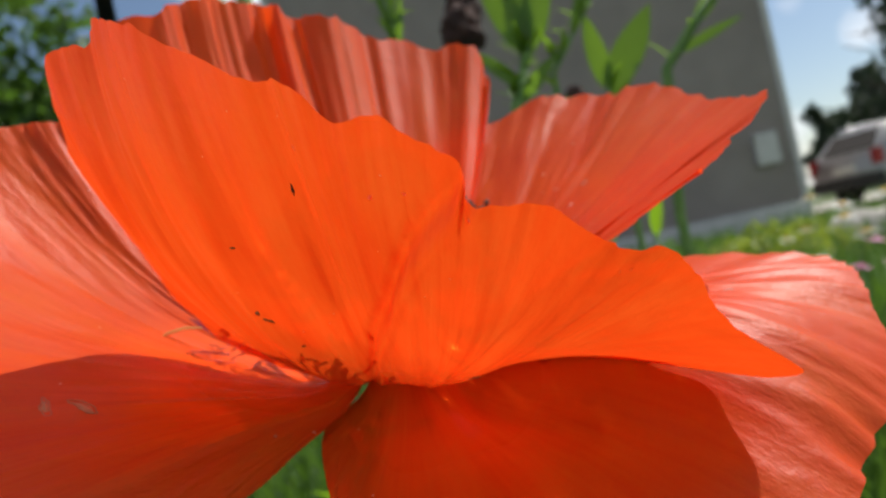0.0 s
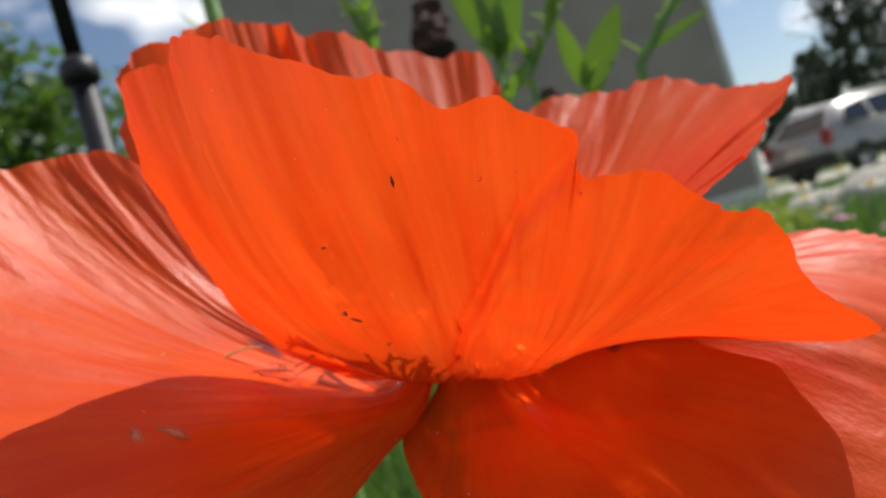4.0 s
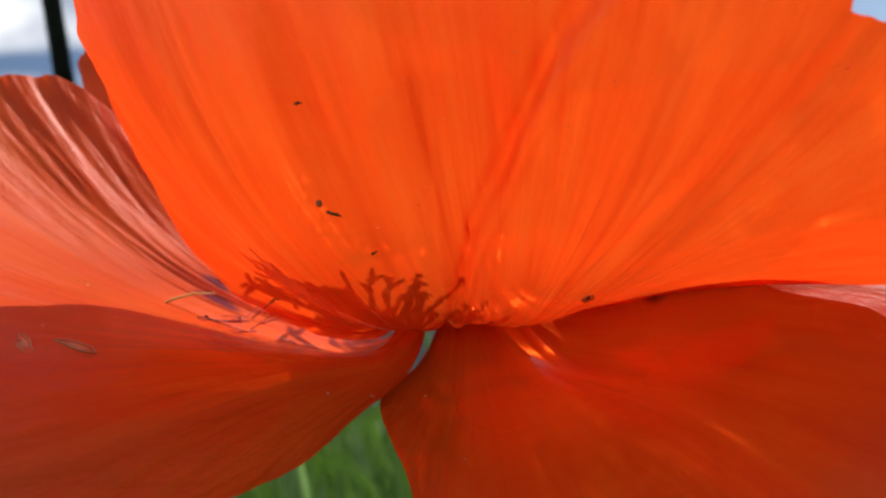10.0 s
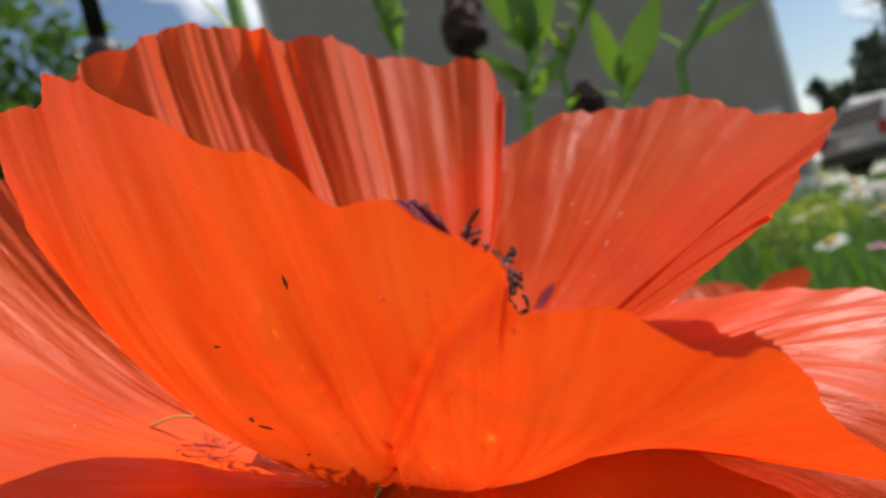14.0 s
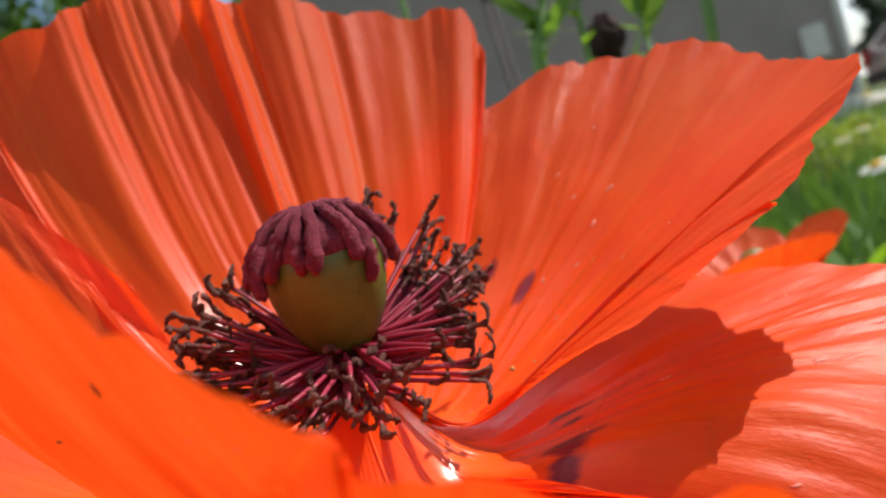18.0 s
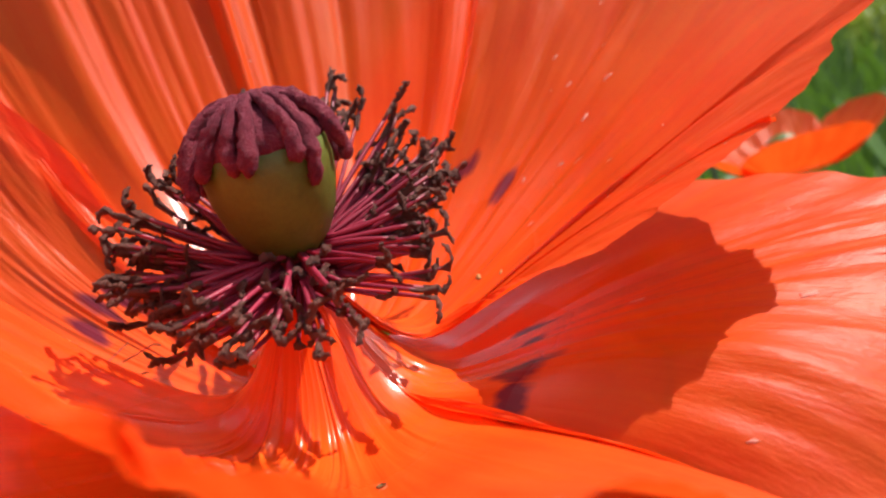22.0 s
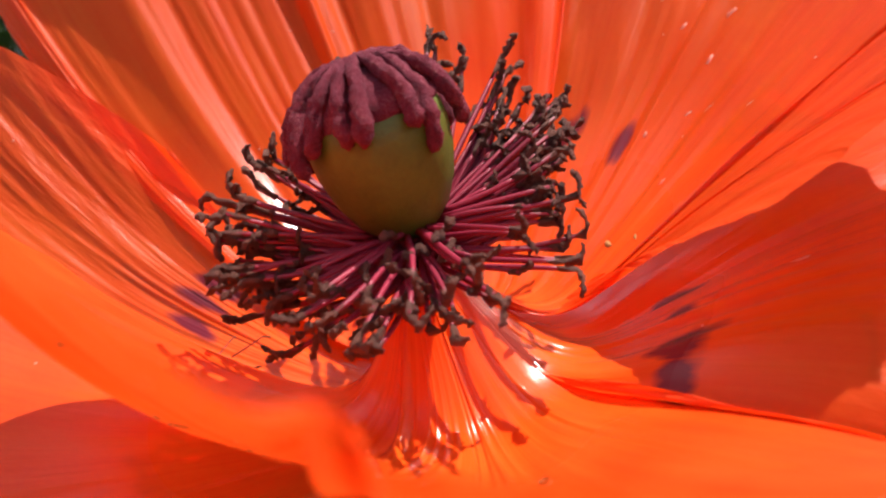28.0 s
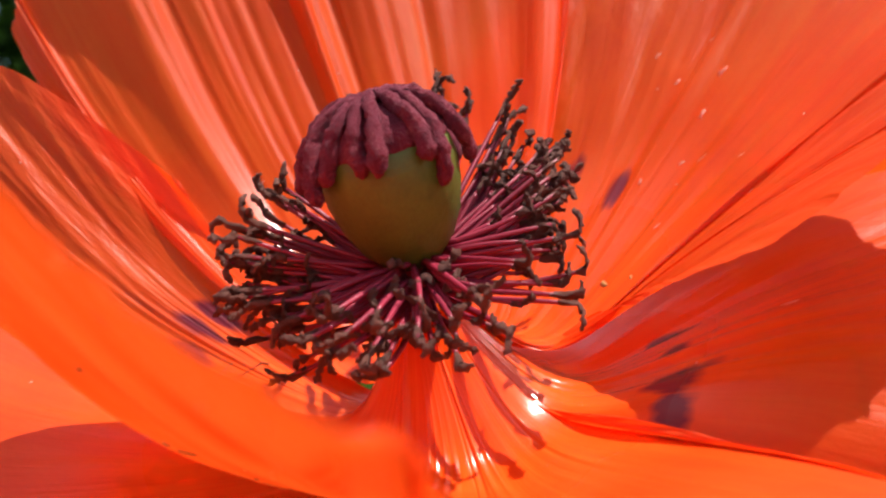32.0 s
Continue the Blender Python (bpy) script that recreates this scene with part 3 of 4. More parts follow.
# stamens: clumps of direction, lift, spread, length in cm and number
def stamen_meshes(count):
    made = []
    for k in range(count):
        r = random.Random(40 + k)
        bow, kink = r.uniform(-0.05, 0.06), r.uniform(-0.06, 0.06)
        bm = bmesh.new()
        pts = [(kink * s * s * 0.4, bow * math.sin(s * 1.9), s) for s in (0, 0.2, 0.4, 0.6, 0.8, 1.0)]
        tube(bm, pts, [0.018, 0.017, 0.016, 0.015, 0.013, 0.010], 6)
        fil = bpy.data.meshes.new("stamen")
        bm.to_mesh(fil)
        bm.free()
        fil.materials.append(FILAMENT)
        fil.polygons.foreach_set("use_smooth", [True] * len(fil.polygons))
        bm = bmesh.new()
        tip = Vector(pts[-1])
        curl, side = r.uniform(0.6, 3.4), r.uniform(0, 6.28)
        path, p, way = [Vector(pts[-1]).lerp(Vector(pts[-3]), f) for f in (0.34, 0.17)], tip.copy(), Vector((math.cos(side) * 0.5, math.sin(side) * 0.5, 0.85)).normalized()
        axis = way.orthogonal().normalized()
        for s in range(14):
            path.append(p.copy())
            p += way * r.uniform(0.0105, 0.0150)
            way = (Matrix.Rotation(curl / 13, 3, axis) @ way).normalized()
        tube(bm, path, [0.012] + [0.0175 * r.uniform(0.5, 1.4) for _ in range(len(path) - 2)] + [0.010], 8)
        for v in bm.verts:
            v.co += Vector(noise.noise_vector(v.co * 46 + Vector((k, 0, 0)))) * 0.022
        ant = bpy.data.meshes.new("anther")
        bm.to_mesh(ant)
        bm.free()
        ant.materials.append(ANTHER)
        ant.polygons.foreach_set("use_smooth", [True] * len(ant.polygons))
        made.append((fil, ant))
    return made


STAMENS = stamen_meshes(22)
rng = random.Random(11)
CLUMPS = ((69, 46, 3.4, 3.2, 18), (49, 33, 1.6, 2.95, 15), (43, 27, 1.6, 2.3, 5), (44, 19, 1.9, 2.85, 24), (31, 17, 2.6, 2.45, 20), (13, 13, 3.0, 1.95, 18), (17, 10, 4, 1.7, 8),
          (5, -4, 4.0, 2.0, 7), (3, -15, 4.0, 1.9, 7), (-28, -12, 5, 1.95, 5), (-53, -8, 4, 1.8, 4), (-61, -14, 3, 2.0, 3), (-48, 4, 5, 1.0, 5), (-71, -11, 4, 1.9, 6), (-83, -11, 3, 2.2, 7), (-92, -3, 3.0, 2.15, 8),
          (-102, 0, 3.0, 2.25, 9), (-120, 0, 4, 2.1, 9), (-85, 23, 5, 0.95, 4), (-143, -2, 3.5, 1.9, 13), (-150, 12, 3.5, 2.2, 15), (-155, 24, 3, 2.3, 14), (-158, 37, 2.2, 2.35, 14), (-172, 33, 2.2, 2.45, 8),
          (165, 45, 2.0, 2.6, 12), (146, 50, 3, 2.5, 3), (125, 55, 4, 2.75, 7), (105, 52, 4, 2.7, 7))
for az, el, spread, length, number in CLUMPS:
    for n in range(number):
        fil, ant = STAMENS[rng.randrange(len(STAMENS))]
        way = direction(az + rng.gauss(0, spread) / max(0.5, math.cos(radians(el))), el + rng.gauss(0, spread * 0.8))
        q = way.to_track_quat('Z', 'Y') @ Euler((0, 0, rng.uniform(0, 6.28))).to_quaternion()
        foot = CAP + Vector((way.x, way.y, 0)) * 0.0034 + Vector((0, 0, rng.uniform(-0.0055, 0.0008)))
        size = (length / 100 - 0.003) / 1.10 * (1 - 0.52 * rng.random() ** 1.25)
        ob = new("stamen", fil)
        ob.parent = poppy
        ob.matrix_basis = Matrix.LocRotScale(foot, q, (0.021, 0.021, size))
        an = new("anther", ant)
        an.parent = ob


# marks on the petals
def surface_point(ob, place, toward):
    """The petal's nearest corner to a place, and its normal turned to one side."""
    me = ob.data
    v = min(me.vertices, key=lambda w: (w.co + HUB - place).length_squared)
    n = Vector(v.normal)
    if n.dot(toward) < 0:
        n = -n
    return v.co.copy(), n


def mark(name, ob, place, length, width, turn, material, label, ring=False, rise=0.00004, toward=(0, -1, 0.1)):
    """A small uneven flake or ring lying on a petal."""
    p, n = surface_point(ob, Vector(place) + Vector((0, 0, 0.6)), Vector(toward))
    side = n.cross(Vector((0, 0, 1))).normalized()
    up = side.cross(n)
    c, s = math.cos(radians(180 - turn)), math.sin(radians(180 - turn))
    e1, e2 = side * c + up * s, up * c - side * s
    bm = bmesh.new()
    seed = place[0] * 900 + place[2] * 400
    count = 22
    outline = []
    for k in range(count):
        a = 2 * math.pi * k / count
        w = 1 + 0.55 * noise.noise((math.cos(a) * 1.6, math.sin(a) * 1.6, seed)) + 0.25 * noise.noise((math.cos(a) * 5, math.sin(a) * 5, seed))
        outline.append(e1 * (math.cos(a) * length * 0.5 * w) + e2 * (math.sin(a) * width * 0.5 * w))
    if ring:
        tube(bm, [p + q + n * 0.00005 for q in outline + outline[:1]], 0.00009, 6, cap=False)
    else:
        deep = min(0.0003, width * 0.22)
        mid = bm.verts.new(p + n * (rise + 0.3 * deep))
        low = [bm.verts.new(p + q + n * (rise - deep)) for q in outline]
        top = [bm.verts.new(p + q * 0.88 + n * rise) for q in outline]
        for k in range(count):
            m = (k + 1) % count
            bm.faces.new((low[k], low[m], top[m], top[k]))
            bm.faces.new((top[k], top[m], mid))
    return part(name, bm, material, ob, label)


mark("dark_spot", petal_front, (-0.0147, 0.087, 0.0147), 0.0013, 0.0004, 76, SPECK, "small dark sliver")
mark("scar", petal_front, (-0.0244, 0.1046, 0.0007), 0.0017, 0.0004, -35, SCAR, "dark brown scar")
mark("scar", petal_front, (-0.0250, 0.1040, 0.0025), 0.0009, 0.0007, 60, SCAR_RIM, "pale scar")
mark("scar", petal_front, (-0.0205, 0.108, -0.0032), 0.0009, 0.0003, 15, SCAR, "brown scar")
mark("scar", petal_front, (-0.0262, 0.0965, 0.0095), 0.0009, 0.0003, -10, SCAR, "brown scar")
mark("hole", petal_front, (0.0006, 0.1076, -0.0149), 0.0008, 0.0012, 20, SCAR, "small dark hole")
mark("hole_rim", petal_front, (0.0006, 0.1076, -0.0149), 0.0014, 0.0022, 20, SCAR_RIM, "pale rim of the hole", ring=True)
for place, length, width, turn in (((-0.0529, 0.1058, -0.0056), 0.0013, 0.0040, 12), ((-0.0584, 0.1052, -0.0071), 0.0010, 0.0026, -8)):
    mark("chewed_hole", petal_left, place, length, width, turn, SCAR_RIM, "pale brown chewed hole", toward=(0, -1, 1))
    mark("hole_rim", petal_left, place, length * 1.25, width * 1.35, turn, SCAR_RIM, "pale rim of the hole", ring=True, toward=(0, -1, 1))
fleck_rng = random.Random(8)
for place in ((-0.0015, 0.0772, 0.0114), (0.0038, 0.0756, 0.0062), (0.0191, 0.0805, -0.0032), (-0.0048, 0.080, 0.0118), (-0.0163, 0.0809, 0.0179)):
    mark("fleck", petal_front, place, fleck_rng.uniform(0.0004, 0.0007), 0.0004, fleck_rng.uniform(0, 180), FLECK, "tiny pale fleck")
for k in range(16):
    u, v = fleck_rng.uniform(0.3, 0.92), fleck_rng.uniform(0.45, 0.96)
    q = front_shape.at(u, v) + HUB - Vector((0, 0, 0.6))
    mark("fleck", petal_front, q, fleck_rng.uniform(0.00014, 0.00034), 0.00018, fleck_rng.uniform(0, 180), FLECK, "tiny pale fleck")
for u, v, length in ((0.375, 0.62, 0.0024), (0.388, 0.53, 0.0019), (0.405, 0.44, 0.0012), (0.43, 0.47, 0.0015), (0.30, 0.60, 0.0016), (0.315, 0.70, 0.0013), (0.46, 0.36, 0.0011), (0.25, 0.66, 0.0012), (0.28, 0.78, 0.0010), (0.35, 0.40, 0.0011), (0.50, 0.52, 0.0010)):
    q = right_back_shape.at(u * 0.833, v) + HUB - Vector((0, 0, 0.6))
    mark("fleck", petal_right_back, q, length, length * 0.4, fleck_rng.uniform(50, 75), FLECK, "pale dry fleck", toward=(-0.5, -1, 0.6))
for shape, ob in ((right_back_shape, petal_right_back), (back_shape, petal_back), (right_shape, petal_right), (left_shape, petal_left)):
    for k in range(7):
        q = shape.at(fleck_rng.uniform(0.12, 0.9), fleck_rng.uniform(0.35, 0.95)) + HUB - Vector((0, 0, 0.6))
        mark("fleck", ob, q, fleck_rng.uniform(0.0003, 0.0008), 0.0003, fleck_rng.uniform(0, 180), FLECK, "tiny pale fleck", toward=(0, -0.6, 1))
for place, length in (((0.0095, 0.1415, -0.005), 0.0022), ((0.0125, 0.1395, -0.004), 0.0012)):
    mark("stain", petal_right_back, place, length, length * 0.35, fleck_rng.uniform(150, 175), STAIN, "grey-brown stain", toward=(-0.5, -1, 0.6))
for place, length in (((0.029, 0.1335, -0.013), 0.0022), ((0.034, 0.106, -0.016), 0.0010), ((0.0465, 0.125, -0.011), 0.0028)):
    mark("fleck", petal_right, place, length, length * 0.35, fleck_rng.uniform(160, 175), FLECK, "pale dry fleck", toward=(0, -0.5, 1))

# stamens that have dropped on the outer petal
for k in range(12):
    fil, ant = STAMENS[k]
    x, y = rng.uniform(-0.0445, -0.0385), rng.uniform(0.1315, 0.1370)
    p, n = surface_point(petal_left, Vector((x, y, 0.5935)), Vector((0, 0, 1)))
    way = (Vector((rng.uniform(-1, 1), rng.uniform(-0.6, 0.6), 0)) + n * 0.12).normalized()
    ob = new("stamen", fil)
    ob.parent = poppy
    ob.matrix_basis = Matrix.LocRotScale(p + n * (0.0004 + 0.0002 * k), way.to_track_quat('Z', 'Y'), (rng.uniform(0.0042, 0.0072),) * 3)
    an = new("anther", ant)
    an.parent = ob
p, n = surface_point(petal_left, Vector((-0.050, 0.136, 0.598)), Vector((0, 0, 1)))
bm = bmesh.new()
tube(bm, [p + n * 0.0008 + Vector(q) for q in ((-0.0045, -0.001, 0.0002), (-0.002, 0, 0.0012), (0.001, 0.0006, 0.0014), (0.004, 0.0004, 0.0008))], [0.00008, 0.0002, 0.0002, 0.0001], 8)
part("dry_filament", bm, PALE_STRAW, poppy, "curved straw-coloured dry filament")



# ---- the garden and what lies behind ----
EYE_H = 0.60


def far(az, el, dist):
    """The place at a bearing (degrees to the right of +y), an elevation seen from the eye and a distance on the ground."""
    return Vector((math.sin(radians(az)) * dist, math.cos(radians(az)) * dist, EYE_H + math.tan(radians(el)) * dist))


bm = bmesh.new()
bmesh.ops.create_grid(bm, x_segments=40, y_segments=40, size=400)
tagged(part("ground", bm, SOIL), "rough garden grass and soil", "ground", kind="structure")
bm = bmesh.new()
box(bm, (4.0, 15.4, -0.05), (30.0, 21.0, 0.012), 0.004)
tagged(part("road", bm, ROAD, smooth=False), "pale gravel drive beside the house", "drive", kind="structure")


def build_house():
    """A rendered house seen as one shaded wall with a pale corner board."""
    dist = 14.0
    x0, x1 = math.tan(radians(-8.8)) * dist, math.tan(radians(26.9)) * dist
    house = tagged(new("house"), "grey rendered house wall in shade with pale corner board", "house")
    house.matrix_world = Matrix.Translation((0, dist, 0))
    for name, lo, hi, mat, label, bevel in (("wall", (x0, 0, 0), (x1, 8, 8.4), STUCCO, "", 0.02),
                                            ("corner_board", (x1 - 0.03, -0.035, 0.1), (x1 + 0.10, 0.14, 8.4), TRIM, "pale corner board", 0.012),
                                            ("corner_board", (x0 - 0.10, -0.035, 0.1), (x0 + 0.03, 0.14, 8.4), TRIM, "pale corner board", 0.012),
                                            ("plinth", (x0 - 0.04, -0.05, 0), (x1 + 0.04, 0.0, 0.35), TRIM, "paler plinth", 0.01),
                                            ("meter_box", (x1 - 0.75, -0.14, 1.15), (x1 - 0.32, 0.0, 1.75), TRIM, "pale box on the wall", 0.02),
                                            ("roof", (x0 - 0.5, -0.5, 8.4), (x1 + 0.5, 8.5, 8.75), ROOF, "dark roof edge", 0.03)):
        bm = bmesh.new()
        box(bm, lo, hi, bevel)
        part(name, bm, mat, house, label, smooth=False)


build_house()


def wheel(parent, x, y, r):
    tyre_bm = bmesh.new()
    turned(tyre_bm, [(r * 0.62, -0.10), (r * 0.93, -0.11), (r, -0.08), (r, 0.08), (r * 0.93, 0.11), (r * 0.62, 0.10)], 28)
    w = part("wheel", tyre_bm, TYRE, parent, "black tyre on an alloy rim")
    w.matrix_basis = Matrix.Translation((x, y, r)) @ pose(0, 0, 0, 90, 0, 0)
    bm = bmesh.new()
    turned(bm, [(r * 0.60, -0.112), (r * 0.56, -0.118), (r * 0.50, -0.09), (r * 0.12, -0.10), (0.02, -0.105)], 28)
    turned(bm, [(r * 0.60, 0.112), (r * 0.56, 0.118), (r * 0.50, 0.09), (r * 0.12, 0.10), (0.02, 0.105)], 28)
    part("rim", bm, CHROME, w, "grey alloy rim")


def side_prism(bm, outline, y0, y1, inset=0.0):
    """Adds a body from a side outline of (x, z), with its upper points drawn in."""
    top = max(z for _, z in outline)
    low = 0.95
    rows = []
    for y, sign in ((y0, 1), (y1, -1)):
        rows.append([bm.verts.new((x, y + sign * inset * max(0.0, (z - low) / (top - low)), z)) for x, z in outline])
    bm.faces.new(rows[0])
    bm.faces.new(rows[1][::-1])
    n = len(outline)
    for k in range(n):
        bm.faces.new((rows[0][k], rows[1][k], rows[1][(k + 1) % n], rows[0][(k + 1) % n]))
    return bm


def build_car():
    """A silver estate car, its tail towards the garden."""
    car = tagged(new("car"), "silver estate car with dark windows parked on gravel", "car")
    car.matrix_world = Matrix.Translation(far(29.6, 0, 16.6).xy.to_3d()) @ pose(0, 0, 0.012, 0, 0, 14)
    w = 0.88
    bm = bmesh.new()
    side_prism(bm, [(0.05, 0.32), (0.0, 0.55), (0.02, 0.88), (0.14, 1.02), (0.50, 1.43), (0.85, 1.50), (2.0, 1.52), (2.65, 1.42), (3.25, 0.98), (4.25, 0.84), (4.42, 0.62), (4.40, 0.32)], -w, w, 0.20)
    bmesh.ops.bevel(bm, geom=bm.edges[:], offset=0.05, segments=2, affect='EDGES')
    part("body", bm, CAR_PAINT, car)
    for y, s in ((-w - 0.004, 1), (w + 0.004, -1)):
        for pts in ([(0.52, 1.04), (0.72, 1.36), (1.22, 1.42), (1.24, 1.02)], [(1.32, 1.02), (1.30, 1.42), (2.02, 1.43), (2.06, 1.00)], [(2.14, 1.00), (2.10, 1.42), (2.50, 1.36), (2.98, 1.00)]):
            bm = bmesh.new()
            vs = [bm.verts.new((x, y + s * 0.20 * max(0, (z - 0.95) / 0.57), z)) for x, z in pts]
            f = bm.faces.new(vs if s > 0 else vs[::-1])
            made = bmesh.ops.extrude_face_region(bm, geom=[f])
            for v in made["geom"]:
                if isinstance(v, bmesh.types.BMVert):
                    v.co.y -= s * 0.012
            part("side_window", bm, GLASS, car, "dark side window", smooth=False)
        bm = bmesh.new()
        box(bm, (0.25, min(y, y - s * 0.03), 0.34), (4.1, max(y, y - s * 0.03), 0.50), 0.01)
        part("sill", bm, CAR_DARK, car, "black plastic sill", smooth=False)
        bm = bmesh.new()
        tube(bm, [(0.70, (w - 0.22) * -s, 1.53), (0.9, (w - 0.22) * -s, 1.57), (1.9, (w - 0.22) * -s, 1.59), (2.3, (w - 0.22) * -s, 1.53)], 0.018, 8)
        part("roof_rail", bm, CHROME, car, "pale roof rail")
        bm = bmesh.new()
        box(bm, (-0.015, min(-s * (w - 0.16), -s * w * 0.99), 0.72), (0.14, max(-s * (w - 0.16), -s * w * 0.99), 1.02), 0.015)
        part("tail_lamp", bm, TAIL, car, "red tail lamp", smooth=False)
    bm = bmesh.new()
    vs = [bm.verts.new(p) for p in ((0.16, -0.66, 1.05), (0.16, 0.66, 1.05), (0.47, 0.56, 1.40), (0.47, -0.56, 1.40))]
    f = bm.faces.new(vs[::-1])
    for v in bmesh.ops.extrude_face_region(bm, geom=[f])["geom"]:
        if isinstance(v, bmesh.types.BMVert):
            v.co += Vector((-0.018, 0, 0.012))
    part("rear_window", bm, GLASS, car, "dark rear window", smooth=False)
    bm = bmesh.new()
    box(bm, (-0.06, -w, 0.34), (0.12, w, 0.58), 0.03)
    part("bumper", bm, CAR_DARK, car, "dark rear bumper", smooth=False)
    bm = bmesh.new()
    box(bm, (-0.012, -0.27, 0.66), (0.02, 0.27, 0.78), 0.004)
    part("number_plate", bm, PALE, car, "pale plate", smooth=False)
    for x in (0.78, 3.55):
        for y in (-w + 0.10, w - 0.10):
            wheel(car, x, y, 0.32)


build_car()


def leaf_cloud(bm, centre, radii, number, size, rng, shell=0.55, squash=1.0):
    """Adds many small pointed leaves in an uneven rounded volume."""
    c = Vector(centre)
    made = 0
    while made < number:
        d = Vector((rng.gauss(0, 1), rng.gauss(0, 1), rng.gauss(0, 1))).normalized()
        bulge = 0.72 + 0.42 * noise.noise(d * 2.3 + c) + 0.22 * noise.noise(d * 6.1 + c)
        r = (shell + (1 - shell) * rng.random() ** 0.6) * bulge
        p = c + Vector((d.x * radii[0], d.y * radii[1], d.z * radii[2])) * r
        if noise.noise(p * (1.6 / max(radii))) + 0.6 * noise.noise(p * (5.0 / max(radii))) < -0.30:
            made += 0.25
            continue
        a = Vector((rng.gauss(0, 1), rng.gauss(0, 1), rng.gauss(0, 0.6))).normalized()
        b = a.cross(Vector((rng.gauss(0, 1), rng.gauss(0, 1), rng.gauss(0, 1)))).normalized()
        s = size * rng.uniform(0.6, 1.3)
        q = [p - a * s * 0.5, p + b * s * 0.24, p + a * s * 0.5, p - b * s * 0.24]
        vs = [bm.verts.new(v) for v in q]
        bm.faces.new(vs)
        made += 1


def limbs(bm, base, height, spread, number, rng, r0):
    """Adds a tapered trunk with limbs."""
    base = Vector(base)
    pts = [base + Vector((0.06 * height * noise.noise((k * 0.7, base.x, 1)), 0.06 * height * noise.noise((k * 0.7, base.x, 5)), height * k / 6)) for k in range(7)]
    tube(bm, pts, [r0 * (1 - 0.13 * k) for k in range(7)], 10)
    for k in range(number):
        s = rng.uniform(0.25, 0.95)
        p = base.lerp(pts[-1], s)
        a = rng.uniform(0, 6.28)
        d = Vector((math.cos(a) * spread, math.sin(a) * spread, spread * rng.uniform(0.2, 0.8))) * (1.1 - s * 0.6)
        tube(bm, [p, p + d * 0.4 + Vector((0, 0, 0.03 * height)), p + d], [r0 * 0.4 * (1.1 - s), r0 * 0.25 * (1.1 - s), r0 * 0.06], 6)


def build_tree(name, label, category, place, height, clouds, leaf_mat, size, number, seed, r0):
    rng = random.Random(seed)
    tree = tagged(new(name), label, category)
    tree.matrix_world = Matrix.Translation(place)
    bm = bmesh.new()
    limbs(bm, (0, 0, -0.05), height * 0.85, height * 0.28, 14, rng, r0)
    part("trunk", bm, BARK, tree, "brown trunk with limbs")
    bm = bmesh.new()
    total = sum(rx * rz for _, (rx, _, rz) in clouds)
    for c, r in clouds:
        leaf_cloud(bm, c, r, number * r[0] * r[2] / total, size, rng)
    part("crown", bm, leaf_mat, tree, "uneven leafy crown", smooth=False)
    return tree


# tall hedge shrubs behind the post
for az, dist, h, seed in ((-44, 7.5, 4.4, 1), (-35, 7.0, 3.7, 2), (-27, 6.6, 3.5, 3), (-20, 6.4, 3.05, 4), (-14.5, 7.2, 2.3, 5)):
    p = far(az, 0, dist)
    rg = random.Random(seed)
    build_tree("shrub", "dense green hedge shrub in full leaf", "shrub", (p.x, p.y, 0), h * 0.8,
               [((rg.uniform(-0.3, 0.3), rg.uniform(-0.3, 0.3), h * z), (h * 0.42 * w, h * 0.4 * w, h * 0.30)) for z, w in ((0.25, 1.1), (0.5, 1.0), (0.74, 0.75))], HEDGE, 0.13, 9000, seed, 0.06)
# dark trees beyond the car
for az, dist, h, w, seed in ((34.3, 34, 10.0, 1.7, 11), (36.8, 38, 8.0, 2.2, 12), (32.0, 36, 5.2, 2.0, 13), (41, 36, 7.5, 2.4, 14), (29.2, 40, 4.2, 1.6, 15), (46, 40, 9.0, 2.6, 16)):
    p = far(az, 0, dist)
    build_tree("tree", "dark tree against bright sky", "tree", (p.x, p.y, 0), h * 0.9,
               [((0.25 * w * math.sin(k * 2.1 + seed), 0.2 * w * math.cos(k * 1.7), h * z), (w * r, w * r, h * 0.17)) for k, (z, r) in enumerate(((0.25, 1.1), (0.42, 1.0), (0.6, 0.85), (0.77, 0.6), (0.9, 0.36)))],
               DARK_LEAF, 0.34, 3000, seed, 0.22)

# iron post with a collar
bm = bmesh.new()
post = tagged(new("garden_post"), "black iron garden post with a collar", "post")
post.matrix_world = Matrix.Translation((-0.2196, 0.5931, 0))
tube(bm, [(0, 0, 0), (0, 0, 0.4), (0, 0, 0.826)], 0.0105, 16)
part("lower_tube", bm, IRON, post)
bm = bmesh.new()
turned(bm, [(0.010, 0.822), (0.0145, 0.825), (0.0155, 0.832), (0.0145, 0.840), (0.0095, 0.845)], 24)
part("collar", bm, IRON, post, "rounded iron collar")
bm = bmesh.new()
tube(bm, [(0, 0, 0.84), (0, 0, 1.1), (0.0, 0, 1.45), (0.03, 0, 1.53), (0.10, 0, 1.56), (0.17, 0, 1.52), (0.19, 0, 1.44)], 0.0072, 14)
part("hook", bm, IRON, post, "iron hook")

